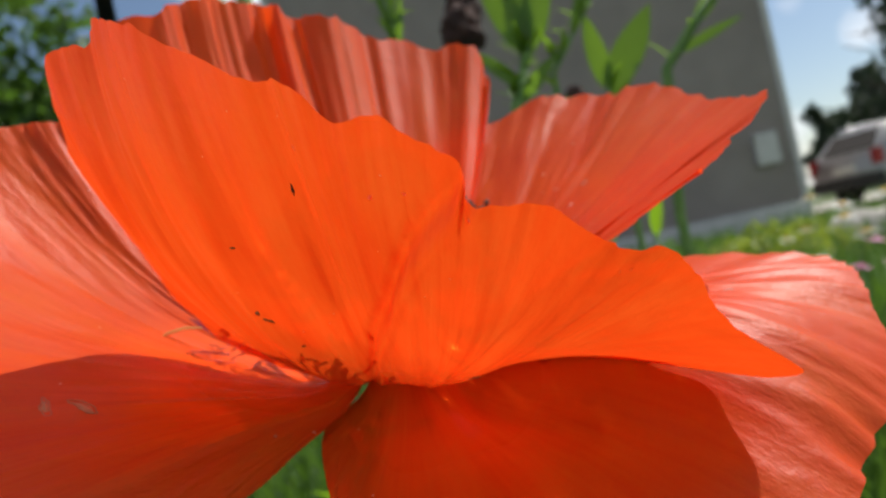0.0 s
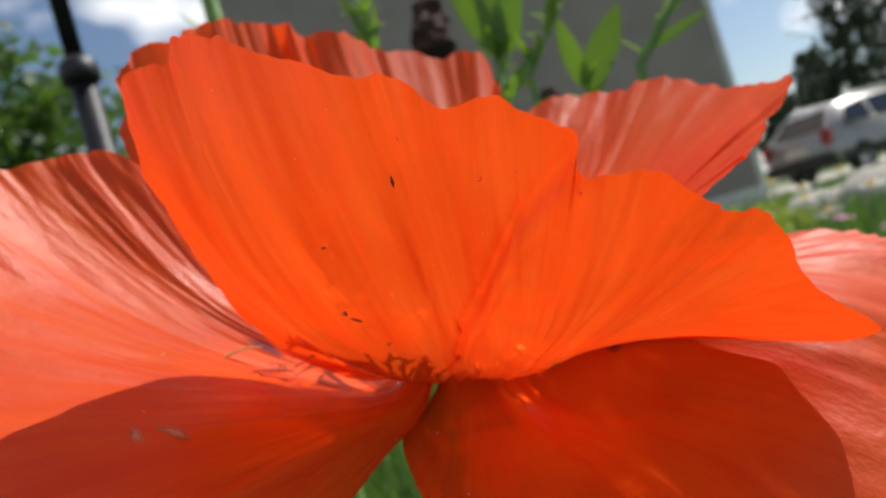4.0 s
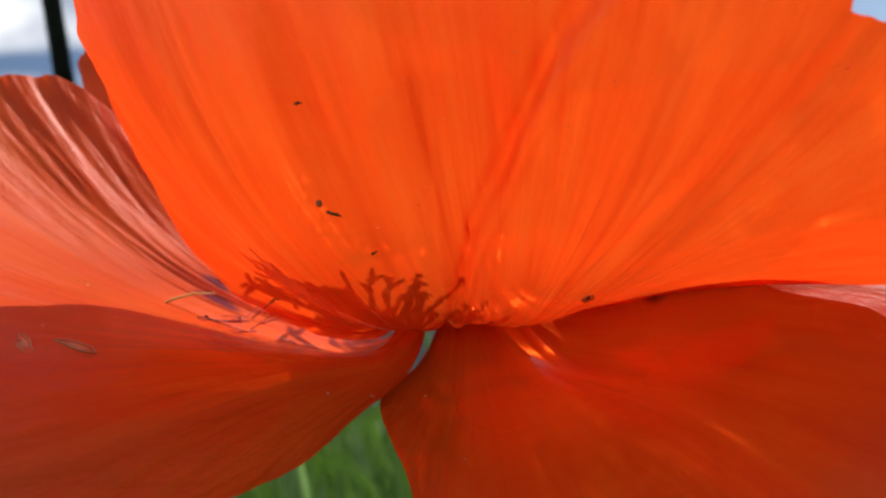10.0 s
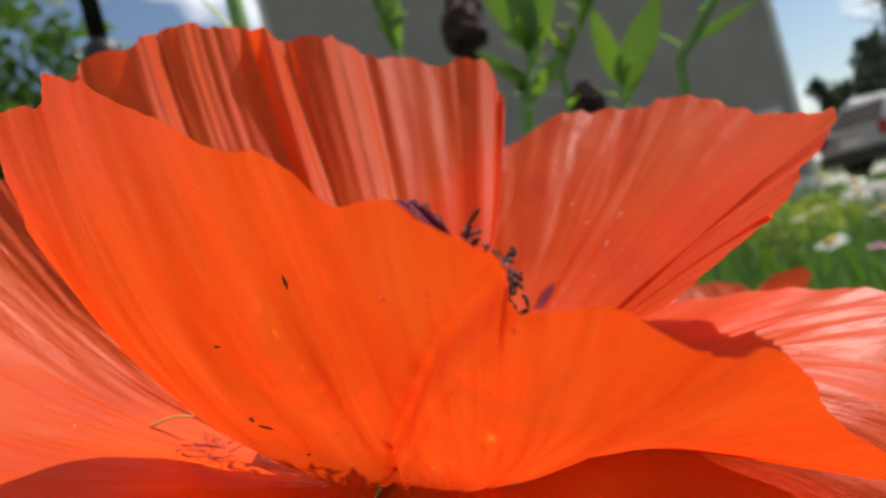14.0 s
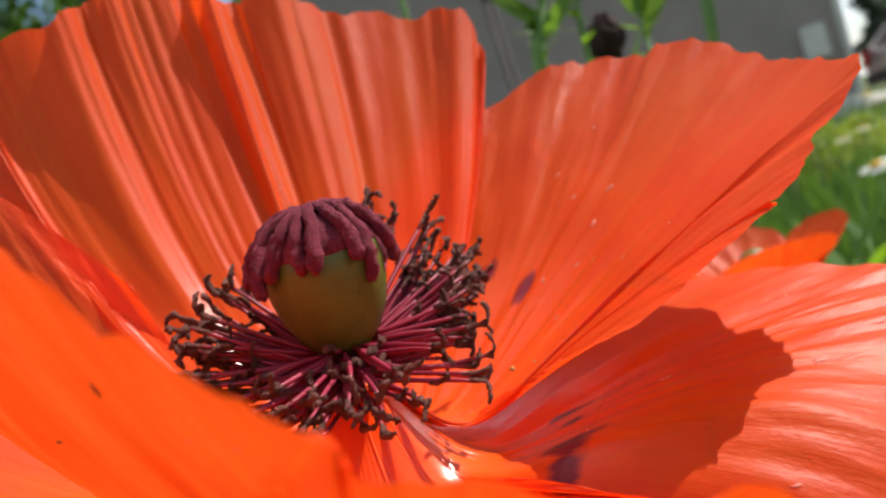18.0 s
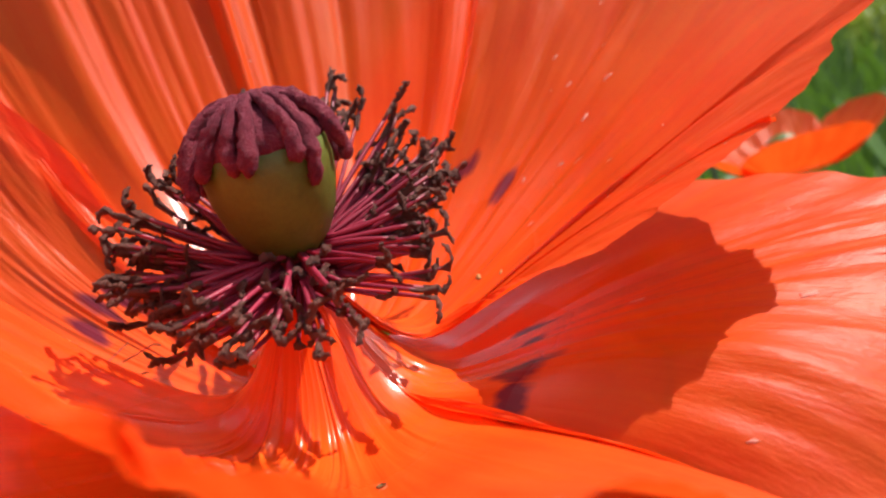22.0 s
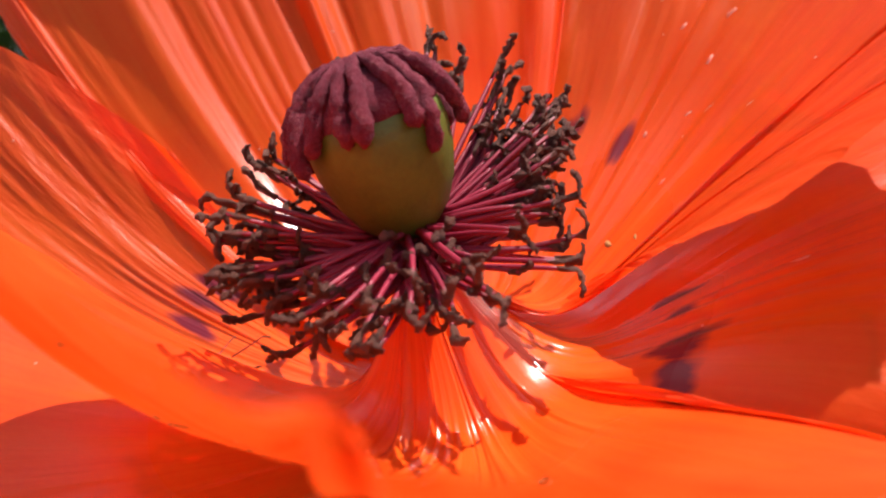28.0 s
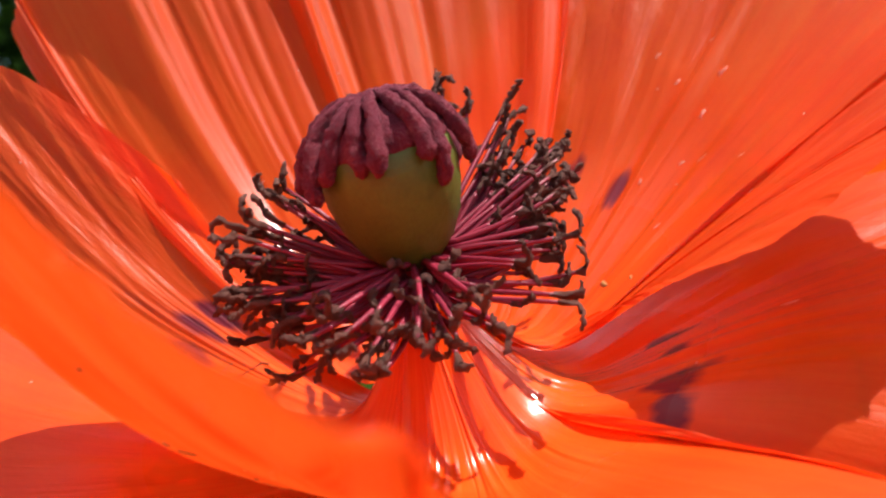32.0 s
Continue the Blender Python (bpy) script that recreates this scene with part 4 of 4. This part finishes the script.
# leafy garden plants close behind the flower
def build_plant(place, height, lean, leaves, leaf_len, leaf_w, seed, label, name="garden_plant", mat=None, r=0.0028):
    rng = random.Random(seed)
    plant = tagged(new(name), label, "plant", group="plants behind the poppy")
    plant.matrix_world = Matrix.Translation((place[0], place[1], 0))
    bend = [Vector((lean[0] * s * s, lean[1] * s * s, height * s)) for s in (0, 0.25, 0.5, 0.75, 1.0)]
    bm = bmesh.new()
    tube(bm, bend, [r * 1.3, r * 1.2, r, r * 0.8, r * 0.4], 8)
    part("stalk", bm, STEM, plant)
    for k in range(leaves):
        s = 1.0 - 0.55 * (k / max(1, leaves - 1)) ** 1.2
        p = bend[0].lerp(bend[-1], s) + Vector((lean[0], lean[1], 0)) * (s * s - s)
        a = k * 2.4 + rng.uniform(-0.4, 0.4)
        up = rng.uniform(0.5, 1.3) + (0.8 if k < 2 else 0)
        d = Vector((math.cos(a), math.sin(a), up)).normalized() * leaf_len * rng.uniform(0.7, 1.1)
        bm = bmesh.new()
        lance(bm, p, p + d, leaf_w * rng.uniform(0.75, 1.15), sag=rng.uniform(0.02, 0.25), normal=(0, 0, 1))
        part("leaf", bm, mat or LEAF, plant)
    return plant


for az, dist, h, lean, n, ll, lw, seed in ((8.0, 0.60, 0.64, (-0.01, 0.01), 12, 0.065, 0.013, 3), (20.5, 0.58, 0.50, (0.035, 0.0), 11, 0.06, 0.016, 4), (5.5, 0.66, 0.64, (-0.02, 0.0), 11, 0.07, 0.012, 5),
                                           (13.0, 0.72, 0.66, (0.0, 0.0), 12, 0.07, 0.015, 6), (23.0, 0.80, 0.48, (0.03, 0.0), 11, 0.06, 0.016, 8), (9.5, 0.85, 0.68, (0.0, 0.0), 12, 0.08, 0.016, 9),
                                           (16.5, 0.62, 0.63, (0.0, 0.0), 12, 0.06, 0.014, 10), (11.0, 0.50, 0.60, (0.0, 0.0), 13, 0.06, 0.013, 11)):
    p = far(az, 0, dist)
    build_plant((p.x, p.y), h, lean, n, ll, lw, seed, "upright green plant with narrow pointed leaves")


def build_shoot(foot, line, leaves, label, r=0.0024, mat=None, small=0, seed=1, name="garden_plant"):
    """A shoot along a line of points with broad leaves (from, to, width) and small leaflets on its stalk."""
    rng = random.Random(seed)
    plant = tagged(new(name), label, "plant", group="plants behind the poppy")
    plant.matrix_world = Matrix.Translation((foot[0], foot[1], 0))
    origin = Vector((foot[0], foot[1], 0))
    pts = [Vector((0, 0, 0))] + [Vector(p) - origin for p in line]
    bm = bmesh.new()
    tube(bm, pts, [r * 1.2] + [r] * (len(pts) - 2) + [r * 0.5], 8)
    part("stalk", bm, STEM, plant)
    for base, tip, width in leaves:
        bm = bmesh.new()
        lance(bm, Vector(base) - origin, Vector(tip) - origin, width, sag=0.04, fold=0.12, steps=12, normal=(0.2 * rng.uniform(-1, 1), -1, 0.25))
        part("leaf", bm, mat or LEAF, plant)
    for k in range(small):
        f = rng.uniform(0.55, 1.0) * (len(pts) - 1)
        a, b = pts[min(int(f), len(pts) - 2)], pts[min(int(f) + 1, len(pts) - 1)]
        p = a.lerp(b, min(f - int(f) if int(f) < len(pts) - 1 else 1.0, 1.0))
        t = rng.uniform(0, 6.28)
        bm = bmesh.new()
        lance(bm, p, p + Vector((math.cos(t) * 0.7, math.sin(t) * 0.7, rng.uniform(0.2, 1.2))) * rng.uniform(0.010, 0.020), 0.0045, sag=0.2, steps=5)
        part("leaflet", bm, mat or LEAF, plant)
    return plant


build_shoot((0.065, 0.47), [(0.060, 0.468, 0.55), (0.068, 0.465, 0.6855), (0.0838, 0.465, 0.725)],
            [((0.0837, 0.465, 0.720), (0.0600, 0.462, 0.786), 0.020), ((0.083, 0.465, 0.720), (0.1069, 0.466, 0.782), 0.019), ((0.080, 0.465, 0.712), (0.094, 0.47, 0.795), 0.013), ((0.075, 0.465, 0.70), (0.048, 0.46, 0.728), 0.010),
             ((0.070, 0.465, 0.69), (0.100, 0.455, 0.715), 0.010)],
            "green plant with two broad upright leaves", r=0.0042, small=34, seed=3)
build_shoot((0.130, 0.47), [(0.128, 0.468, 0.60), (0.1285, 0.465, 0.69)], [((0.1275, 0.465, 0.688), (0.1221, 0.463, 0.738), 0.0135), ((0.1300, 0.465, 0.686), (0.1655, 0.466, 0.736), 0.0205), ((0.129, 0.465, 0.68), (0.150, 0.47, 0.700), 0.008)],
            "green plant with paddle-shaped leaves", r=0.0022, small=10, seed=4)
build_shoot((0.155, 0.47), [(0.156, 0.468, 0.60), (0.1669, 0.465, 0.692), (0.1850, 0.465, 0.711), (0.2190, 0.465, 0.7475)], [((0.190, 0.465, 0.716), (0.2185, 0.462, 0.7465), 0.0095), ((0.175, 0.465, 0.70), (0.220, 0.46, 0.715), 0.007)],
            "slanting green shoot with a long bud", r=0.0034, small=8, seed=5)
build_shoot((0.090, 0.48), [(0.092, 0.475, 0.60), (0.0967, 0.467, 0.705), (0.1382, 0.465, 0.758)], [((0.115, 0.465, 0.73), (0.128, 0.46, 0.765), 0.006)], "thin feathery olive-green shoot", r=0.0018, small=30, seed=6)
build_shoot((0.005, 0.48), [(0.004, 0.47, 0.60), (0.0033, 0.466, 0.752), (0.0027, 0.465, 0.795)], [((0.0033, 0.466, 0.745), (-0.006, 0.46, 0.79), 0.005), ((0.0033, 0.466, 0.74), (0.012, 0.46, 0.775), 0.005), ((0.0033, 0.466, 0.75), (0.008, 0.46, 0.80), 0.004)],
            "pale slender shoot with narrow leaves", r=0.0016, small=16, seed=7)


def build_seed_head(place, size, seed):
    """A withered brown head on a thin dry stalk."""
    head = tagged(new("seed_head"), "withered dark-brown seed head on a dry stalk", "plant", group="withered heads behind the poppy")
    head.matrix_world = Matrix.Translation((place[0], place[1], 0))
    bm = bmesh.new()
    tube(bm, [(0, 0, 0), (0.004, 0, place[2] * 0.5), (0, 0, place[2])], 0.0016, 6)
    part("stalk", bm, WOOD_DARK, head)
    bm = bmesh.new()
    bmesh.ops.create_icosphere(bm, subdivisions=4, radius=1.0)
    for v in bm.verts:
        v.co *= 1 + 0.35 * noise.noise(v.co * 2.4 + Vector((seed, 0, 0))) + 0.2 * noise.noise(v.co * 6 + Vector((seed, 3, 0)))
        v.co = Vector((v.co.x * size * 0.75, v.co.y * size * 0.75, v.co.z * size)) + Vector((0, 0, place[2]))
    part("withered_bloom", bm, DRY_BROWN, head, "withered brown bloom")


build_seed_head((0.058, 0.60, 0.782), 0.022, 2.0)
build_seed_head((0.066, 0.63, 0.812), 0.019, 5.0)
build_seed_head((0.128, 0.56, 0.694), 0.016, 9.0)
p = far(-10.7, 0, 0.50)
build_plant((p.x, p.y), 1.02, (0.004, 0.0), 3, 0.06, 0.012, 21, "tall thick pale-green flower stalk", name="tall_stalk", r=0.0075)


# daisies
def build_daisy(place, height, lean, seed):
    rng = random.Random(seed)
    daisy = tagged(new("daisy"), "white daisy with yellow eye on a thin stalk", "flower", group="daisies in the grass")
    daisy.matrix_world = Matrix.Translation(place)
    top = Vector((lean[0], lean[1], height))
    bm = bmesh.new()
    tube(bm, [(0, 0, 0), (lean[0] * 0.3, lean[1] * 0.3, height * 0.5), top], [0.002, 0.0017, 0.0014], 6)
    part("stalk", bm, STEM, daisy)
    tilt = Euler((rng.uniform(-0.3, 0.3), rng.uniform(-0.3, 0.3), 0)).to_matrix()
    bm = bmesh.new()
    turned(bm, [(0.010, 0), (0.0115, 0.003), (0.009, 0.006), (0.004, 0.008), (0.001, 0.0085)], 14)
    eye = part("eye", bm, YOLK, daisy, "yellow eye")
    eye.matrix_basis = Matrix.Translation(top) @ tilt.to_4x4()
    for k in range(17):
        a = 2 * math.pi * k / 17 + rng.uniform(-0.06, 0.06)
        d = Vector((math.cos(a), math.sin(a), rng.uniform(-0.15, 0.12)))
        bm = bmesh.new()
        lance(bm, d * 0.009, d * rng.uniform(0.027, 0.033), 0.0075, sag=0.1, steps=4)
        ray = part("ray", bm, DAISY, daisy)
        ray.matrix_basis = Matrix.Translation(top) @ tilt.to_4x4()


for k, (az, el, dist) in enumerate(((27.4, -0.9, 2.0), (28.2, -2.6, 1.9), (29.6, -1.8, 2.4), (31.5, -1.4, 2.2), (26.3, -3.0, 2.6), (33.0, -2.8, 1.8), (30.6, -3.9, 1.7), (24.8, -3.4, 3.0), (35, -2.0, 2.1), (27.0, -5.2, 1.5))):
    p = far(az, el, dist)
    build_daisy((p.x, p.y, 0), p.z, (0.02 * math.sin(k * 2.0), 0.02 * math.cos(k * 3.0)), 60 + k)


# pink blossoms and a yellow-green bush in the weeds
def build_blossom(place, height, seed):
    rng = random.Random(seed)
    plant = tagged(new("pink_flower"), "small pink flower on a thin stalk in the weeds", "flower", group="pink flowers in the grass")
    plant.matrix_world = Matrix.Translation(place)
    bm = bmesh.new()
    tube(bm, [(0, 0, 0), (0.01, 0, height * 0.5), (0, 0, height)], 0.0018, 6)
    part("stalk", bm, STEM, plant)
    for k in range(6):
        a = k * 1.047 + rng.uniform(-0.2, 0.2)
        bm = bmesh.new()
        lance(bm, (0, 0, height), (math.cos(a) * 0.022, math.sin(a) * 0.022, height + rng.uniform(0.0, 0.014)), 0.013, sag=0.1, steps=4)
        part("petal", bm, PINK, plant)


for k, (az, el, dist) in enumerate(((30.6, -4.6, 1.3), (31.6, -6.4, 1.2), (32.4, -7.8, 1.15), (33.4, -5.8, 1.25), (29.2, -6.2, 1.4), (34.5, -8.0, 1.2))):
    p = far(az, el, dist)
    build_blossom((p.x, p.y, 0), p.z, 90 + k)
rng_bush = random.Random(31)
for az, dist, w, h in ((24.6, 4.2, 0.34, 0.44), (27.0, 4.6, 0.30, 0.40), (22.2, 4.9, 0.30, 0.36)):
    p = far(az, 0, dist)
    bush = tagged(new("low_bush"), "low yellow-green bush in the grass", "bush", group="low bushes by the drive")
    bush.matrix_world = Matrix.Translation((p.x, p.y, 0))
    bm = bmesh.new()
    limbs(bm, (0, 0, -0.02), h * 0.7, h * 0.4, 8, rng_bush, 0.012)
    part("stems", bm, BARK, bush)
    bm = bmesh.new()
    leaf_cloud(bm, (0, 0, h * 0.6), (w, w, h * 0.55), 900, 0.05, rng_bush)
    part("crown", bm, LIME_LEAF, bush, smooth=False)

# loose stones beside the drive
def build_stone(place, size, seed):
    bm = bmesh.new()
    bmesh.ops.create_icosphere(bm, subdivisions=3, radius=1.0)
    for v in bm.verts:
        v.co += v.co * (0.22 * noise.noise(v.co * 1.3 + Vector((seed, 0, 0))) + 0.06 * noise.noise(v.co * 5))
        v.co = Vector((v.co.x * size[0], v.co.y * size[1], max(v.co.z, -0.5) * size[2]))
    stone = tagged(part("stone", bm, ROAD), "pale grey rough stone in the grass", "stone", group="stones by the drive")
    stone.location = place


for k, (az, dist, s) in enumerate(((29.8, 7.2, 0.26), (31.4, 7.6, 0.22), (33.3, 7.3, 0.30), (35.6, 7.0, 0.26))):
    p = far(az, 0, dist)
    build_stone((p.x, p.y, s * 0.3), (s * 1.4, s, s * 0.9), k * 3.7)


# long grass and weeds as one mass
def blades(name, label, spots, number, height, width, mat, seed):
    rng = random.Random(seed)
    verts, faces = [], []
    for _ in range(number):
        (ax, ay), (bx, by) = spots
        az, dist = rng.uniform(ax, bx), (ay + (by - ay) * rng.random() ** 1.25) * rng.uniform(1.0, 1.4)
        p = far(az, 0, dist)
        h = height * rng.uniform(0.45, 1.1)
        a = rng.uniform(0, 6.28)
        lean = Vector((math.cos(a), math.sin(a), 0)) * h * rng.uniform(0.05, 0.45)
        side = Vector((-math.sin(a + 0.8), math.cos(a + 0.8), 0)) * width * rng.uniform(0.6, 1.3)
        n = len(verts)
        base = Vector((p.x, p.y, -0.01))
        for s, w in ((0, 0.6), (0.4, 1.0), (0.75, 0.75)):
            c = base + Vector((0, 0, h * s * (1 - 0.15 * s))) + lean * s * s
            verts += [c - side * w, c + side * w]
        verts.append(base + Vector((0, 0, h * 0.86)) + lean)
        faces += [(n, n + 1, n + 3, n + 2), (n + 2, n + 3, n + 5, n + 4), (n + 4, n + 5, n + 6)]
    me = bpy.data.meshes.new(name)
    me.from_pydata(verts, [], faces)
    me.materials.append(mat)
    return tagged(new(name, me), label, "grass", kind="stuff")


blades("long_grass", "long green garden grass and weeds", ((-180, 0.35), (180, 1.4)), 16000, 0.46, 0.0035, GRASS, 1)
blades("long_grass", "long green garden grass and weeds", ((-180, 1.1), (180, 3.6)), 24000, 0.48, 0.006, GRASS, 2)
blades("meadow_grass", "meadow grass towards the house", ((-180, 2.9), (180, 11.0)), 30000, 0.34, 0.014, GRASS, 3)


# foliage of the poppy plant below the flower
def build_foliage(seed, place, number):
    rng = random.Random(seed)
    clump = tagged(new("poppy_foliage"), "grey-green toothed leaves below the poppy", "plant")
    clump.matrix_world = Matrix.Translation(place)
    for k in range(number):
        a = rng.uniform(0, 6.28)
        h = rng.uniform(0.22, 0.50)
        foot = Vector((math.cos(a) * 0.02, math.sin(a) * 0.02, 0))
        tip = Vector((math.cos(a) * rng.uniform(0.05, 0.2), math.sin(a) * rng.uniform(0.05, 0.2), h))
        bm = bmesh.new()
        tube(bm, [foot, foot.lerp(tip, 0.5) + Vector((0, 0, 0.03)), tip], [0.003, 0.0024, 0.0012], 6)
        for j in range(9):
            s = 0.25 + 0.75 * j / 8
            c = foot.lerp(tip, s) + Vector((0, 0, 0.03 * math.sin(math.pi * s)))
            for sign in (-1, 1):
                d = (tip - foot).normalized() * 0.6 + Vector((-math.sin(a), math.cos(a), 0.1)) * sign
                lance(bm, c, c + d * 0.045 * (1.15 - s * 0.7), 0.013, sag=0.15, steps=4)
        part("leaf", bm, LEAF, clump)


build_foliage(5, (0.01, 0.19, 0), 22)
build_foliage(6, (-0.12, 0.16, 0), 16)
build_foliage(7, (0.13, 0.24, 0), 16)
build_foliage(8, (-0.03, 0.05, 0), 10)

# a second poppy, lower and further back
second = tagged(new("poppy"), "smaller red-orange poppy half hidden behind the large one", "flower")
second.matrix_world = Matrix.Translation((0.112, 0.345, 0.545))
for k in range(4):
    shape = Petal([(k * 90 - 55, 18, 2.6, 12), (k * 90 - 35, 28, 4.0, 12), (k * 90, 32, 4.4, 12), (k * 90 + 35, 28, 4.1, 12), (k * 90 + 55, 18, 2.6, 12)], 50.0 + k, wrinkle=0.8, nu=60, nv=20, lift=0.0)
    ob = new("petal", shape.mesh("petal"))
    ob.parent = second
bm = bmesh.new()
tube(bm, [(0, 0, 0), (0.002, 0.002, -0.2), (0.01, 0.01, -0.545)], [0.0035, 0.003, 0.0035], 10)
part("stem", bm, STEM, second)
bm = bmesh.new()
turned(bm, [(0.002, 0.002), (0.005, 0.008), (0.006, 0.013), (0.007, 0.014), (0.004, 0.017), (0.001, 0.018)], 20)
part("seed_capsule", bm, CAPSULE, second)


def motions():
    """The front petal flutters a little about its foot."""
    hinge = Vector((math.cos(radians(-15)), math.sin(radians(-15)), 0))
    rows = []
    for t, turn in ((0.0, 2.0), (0.5, 1.0), (1.0, -0.5), (1.5, 0.3), (2.0, 1.0), (2.5, 0.0), (3.0, -1.5), (3.5, -1.0), (5.5, 0.0), (8.0, 0.0), (10.5, 0.3), (13.5, 0.0), (15.5, 1.0), (16.5, 2.3), (17.5, 2.3), (18.0, 2.0),
                    (19.0, -1.0), (20.0, -1.0), (21.0, -1.8), (21.5, -1.0), (22.0, 0.0), (23.0, 0.0), (24.0, 0.5), (25.0, 1.3), (25.5, 1.0), (27.5, 0.0), (28.0, -0.8), (28.5, -0.5), (29.0, 0.5), (30.0, 1.5), (31.0, 0.5), (31.5, -0.3),
                    (32.0, 1.0)):
        rows.append((t, Matrix.Rotation(radians(turn), 4, hinge)))
    walk(petal_front, rows)


motions()
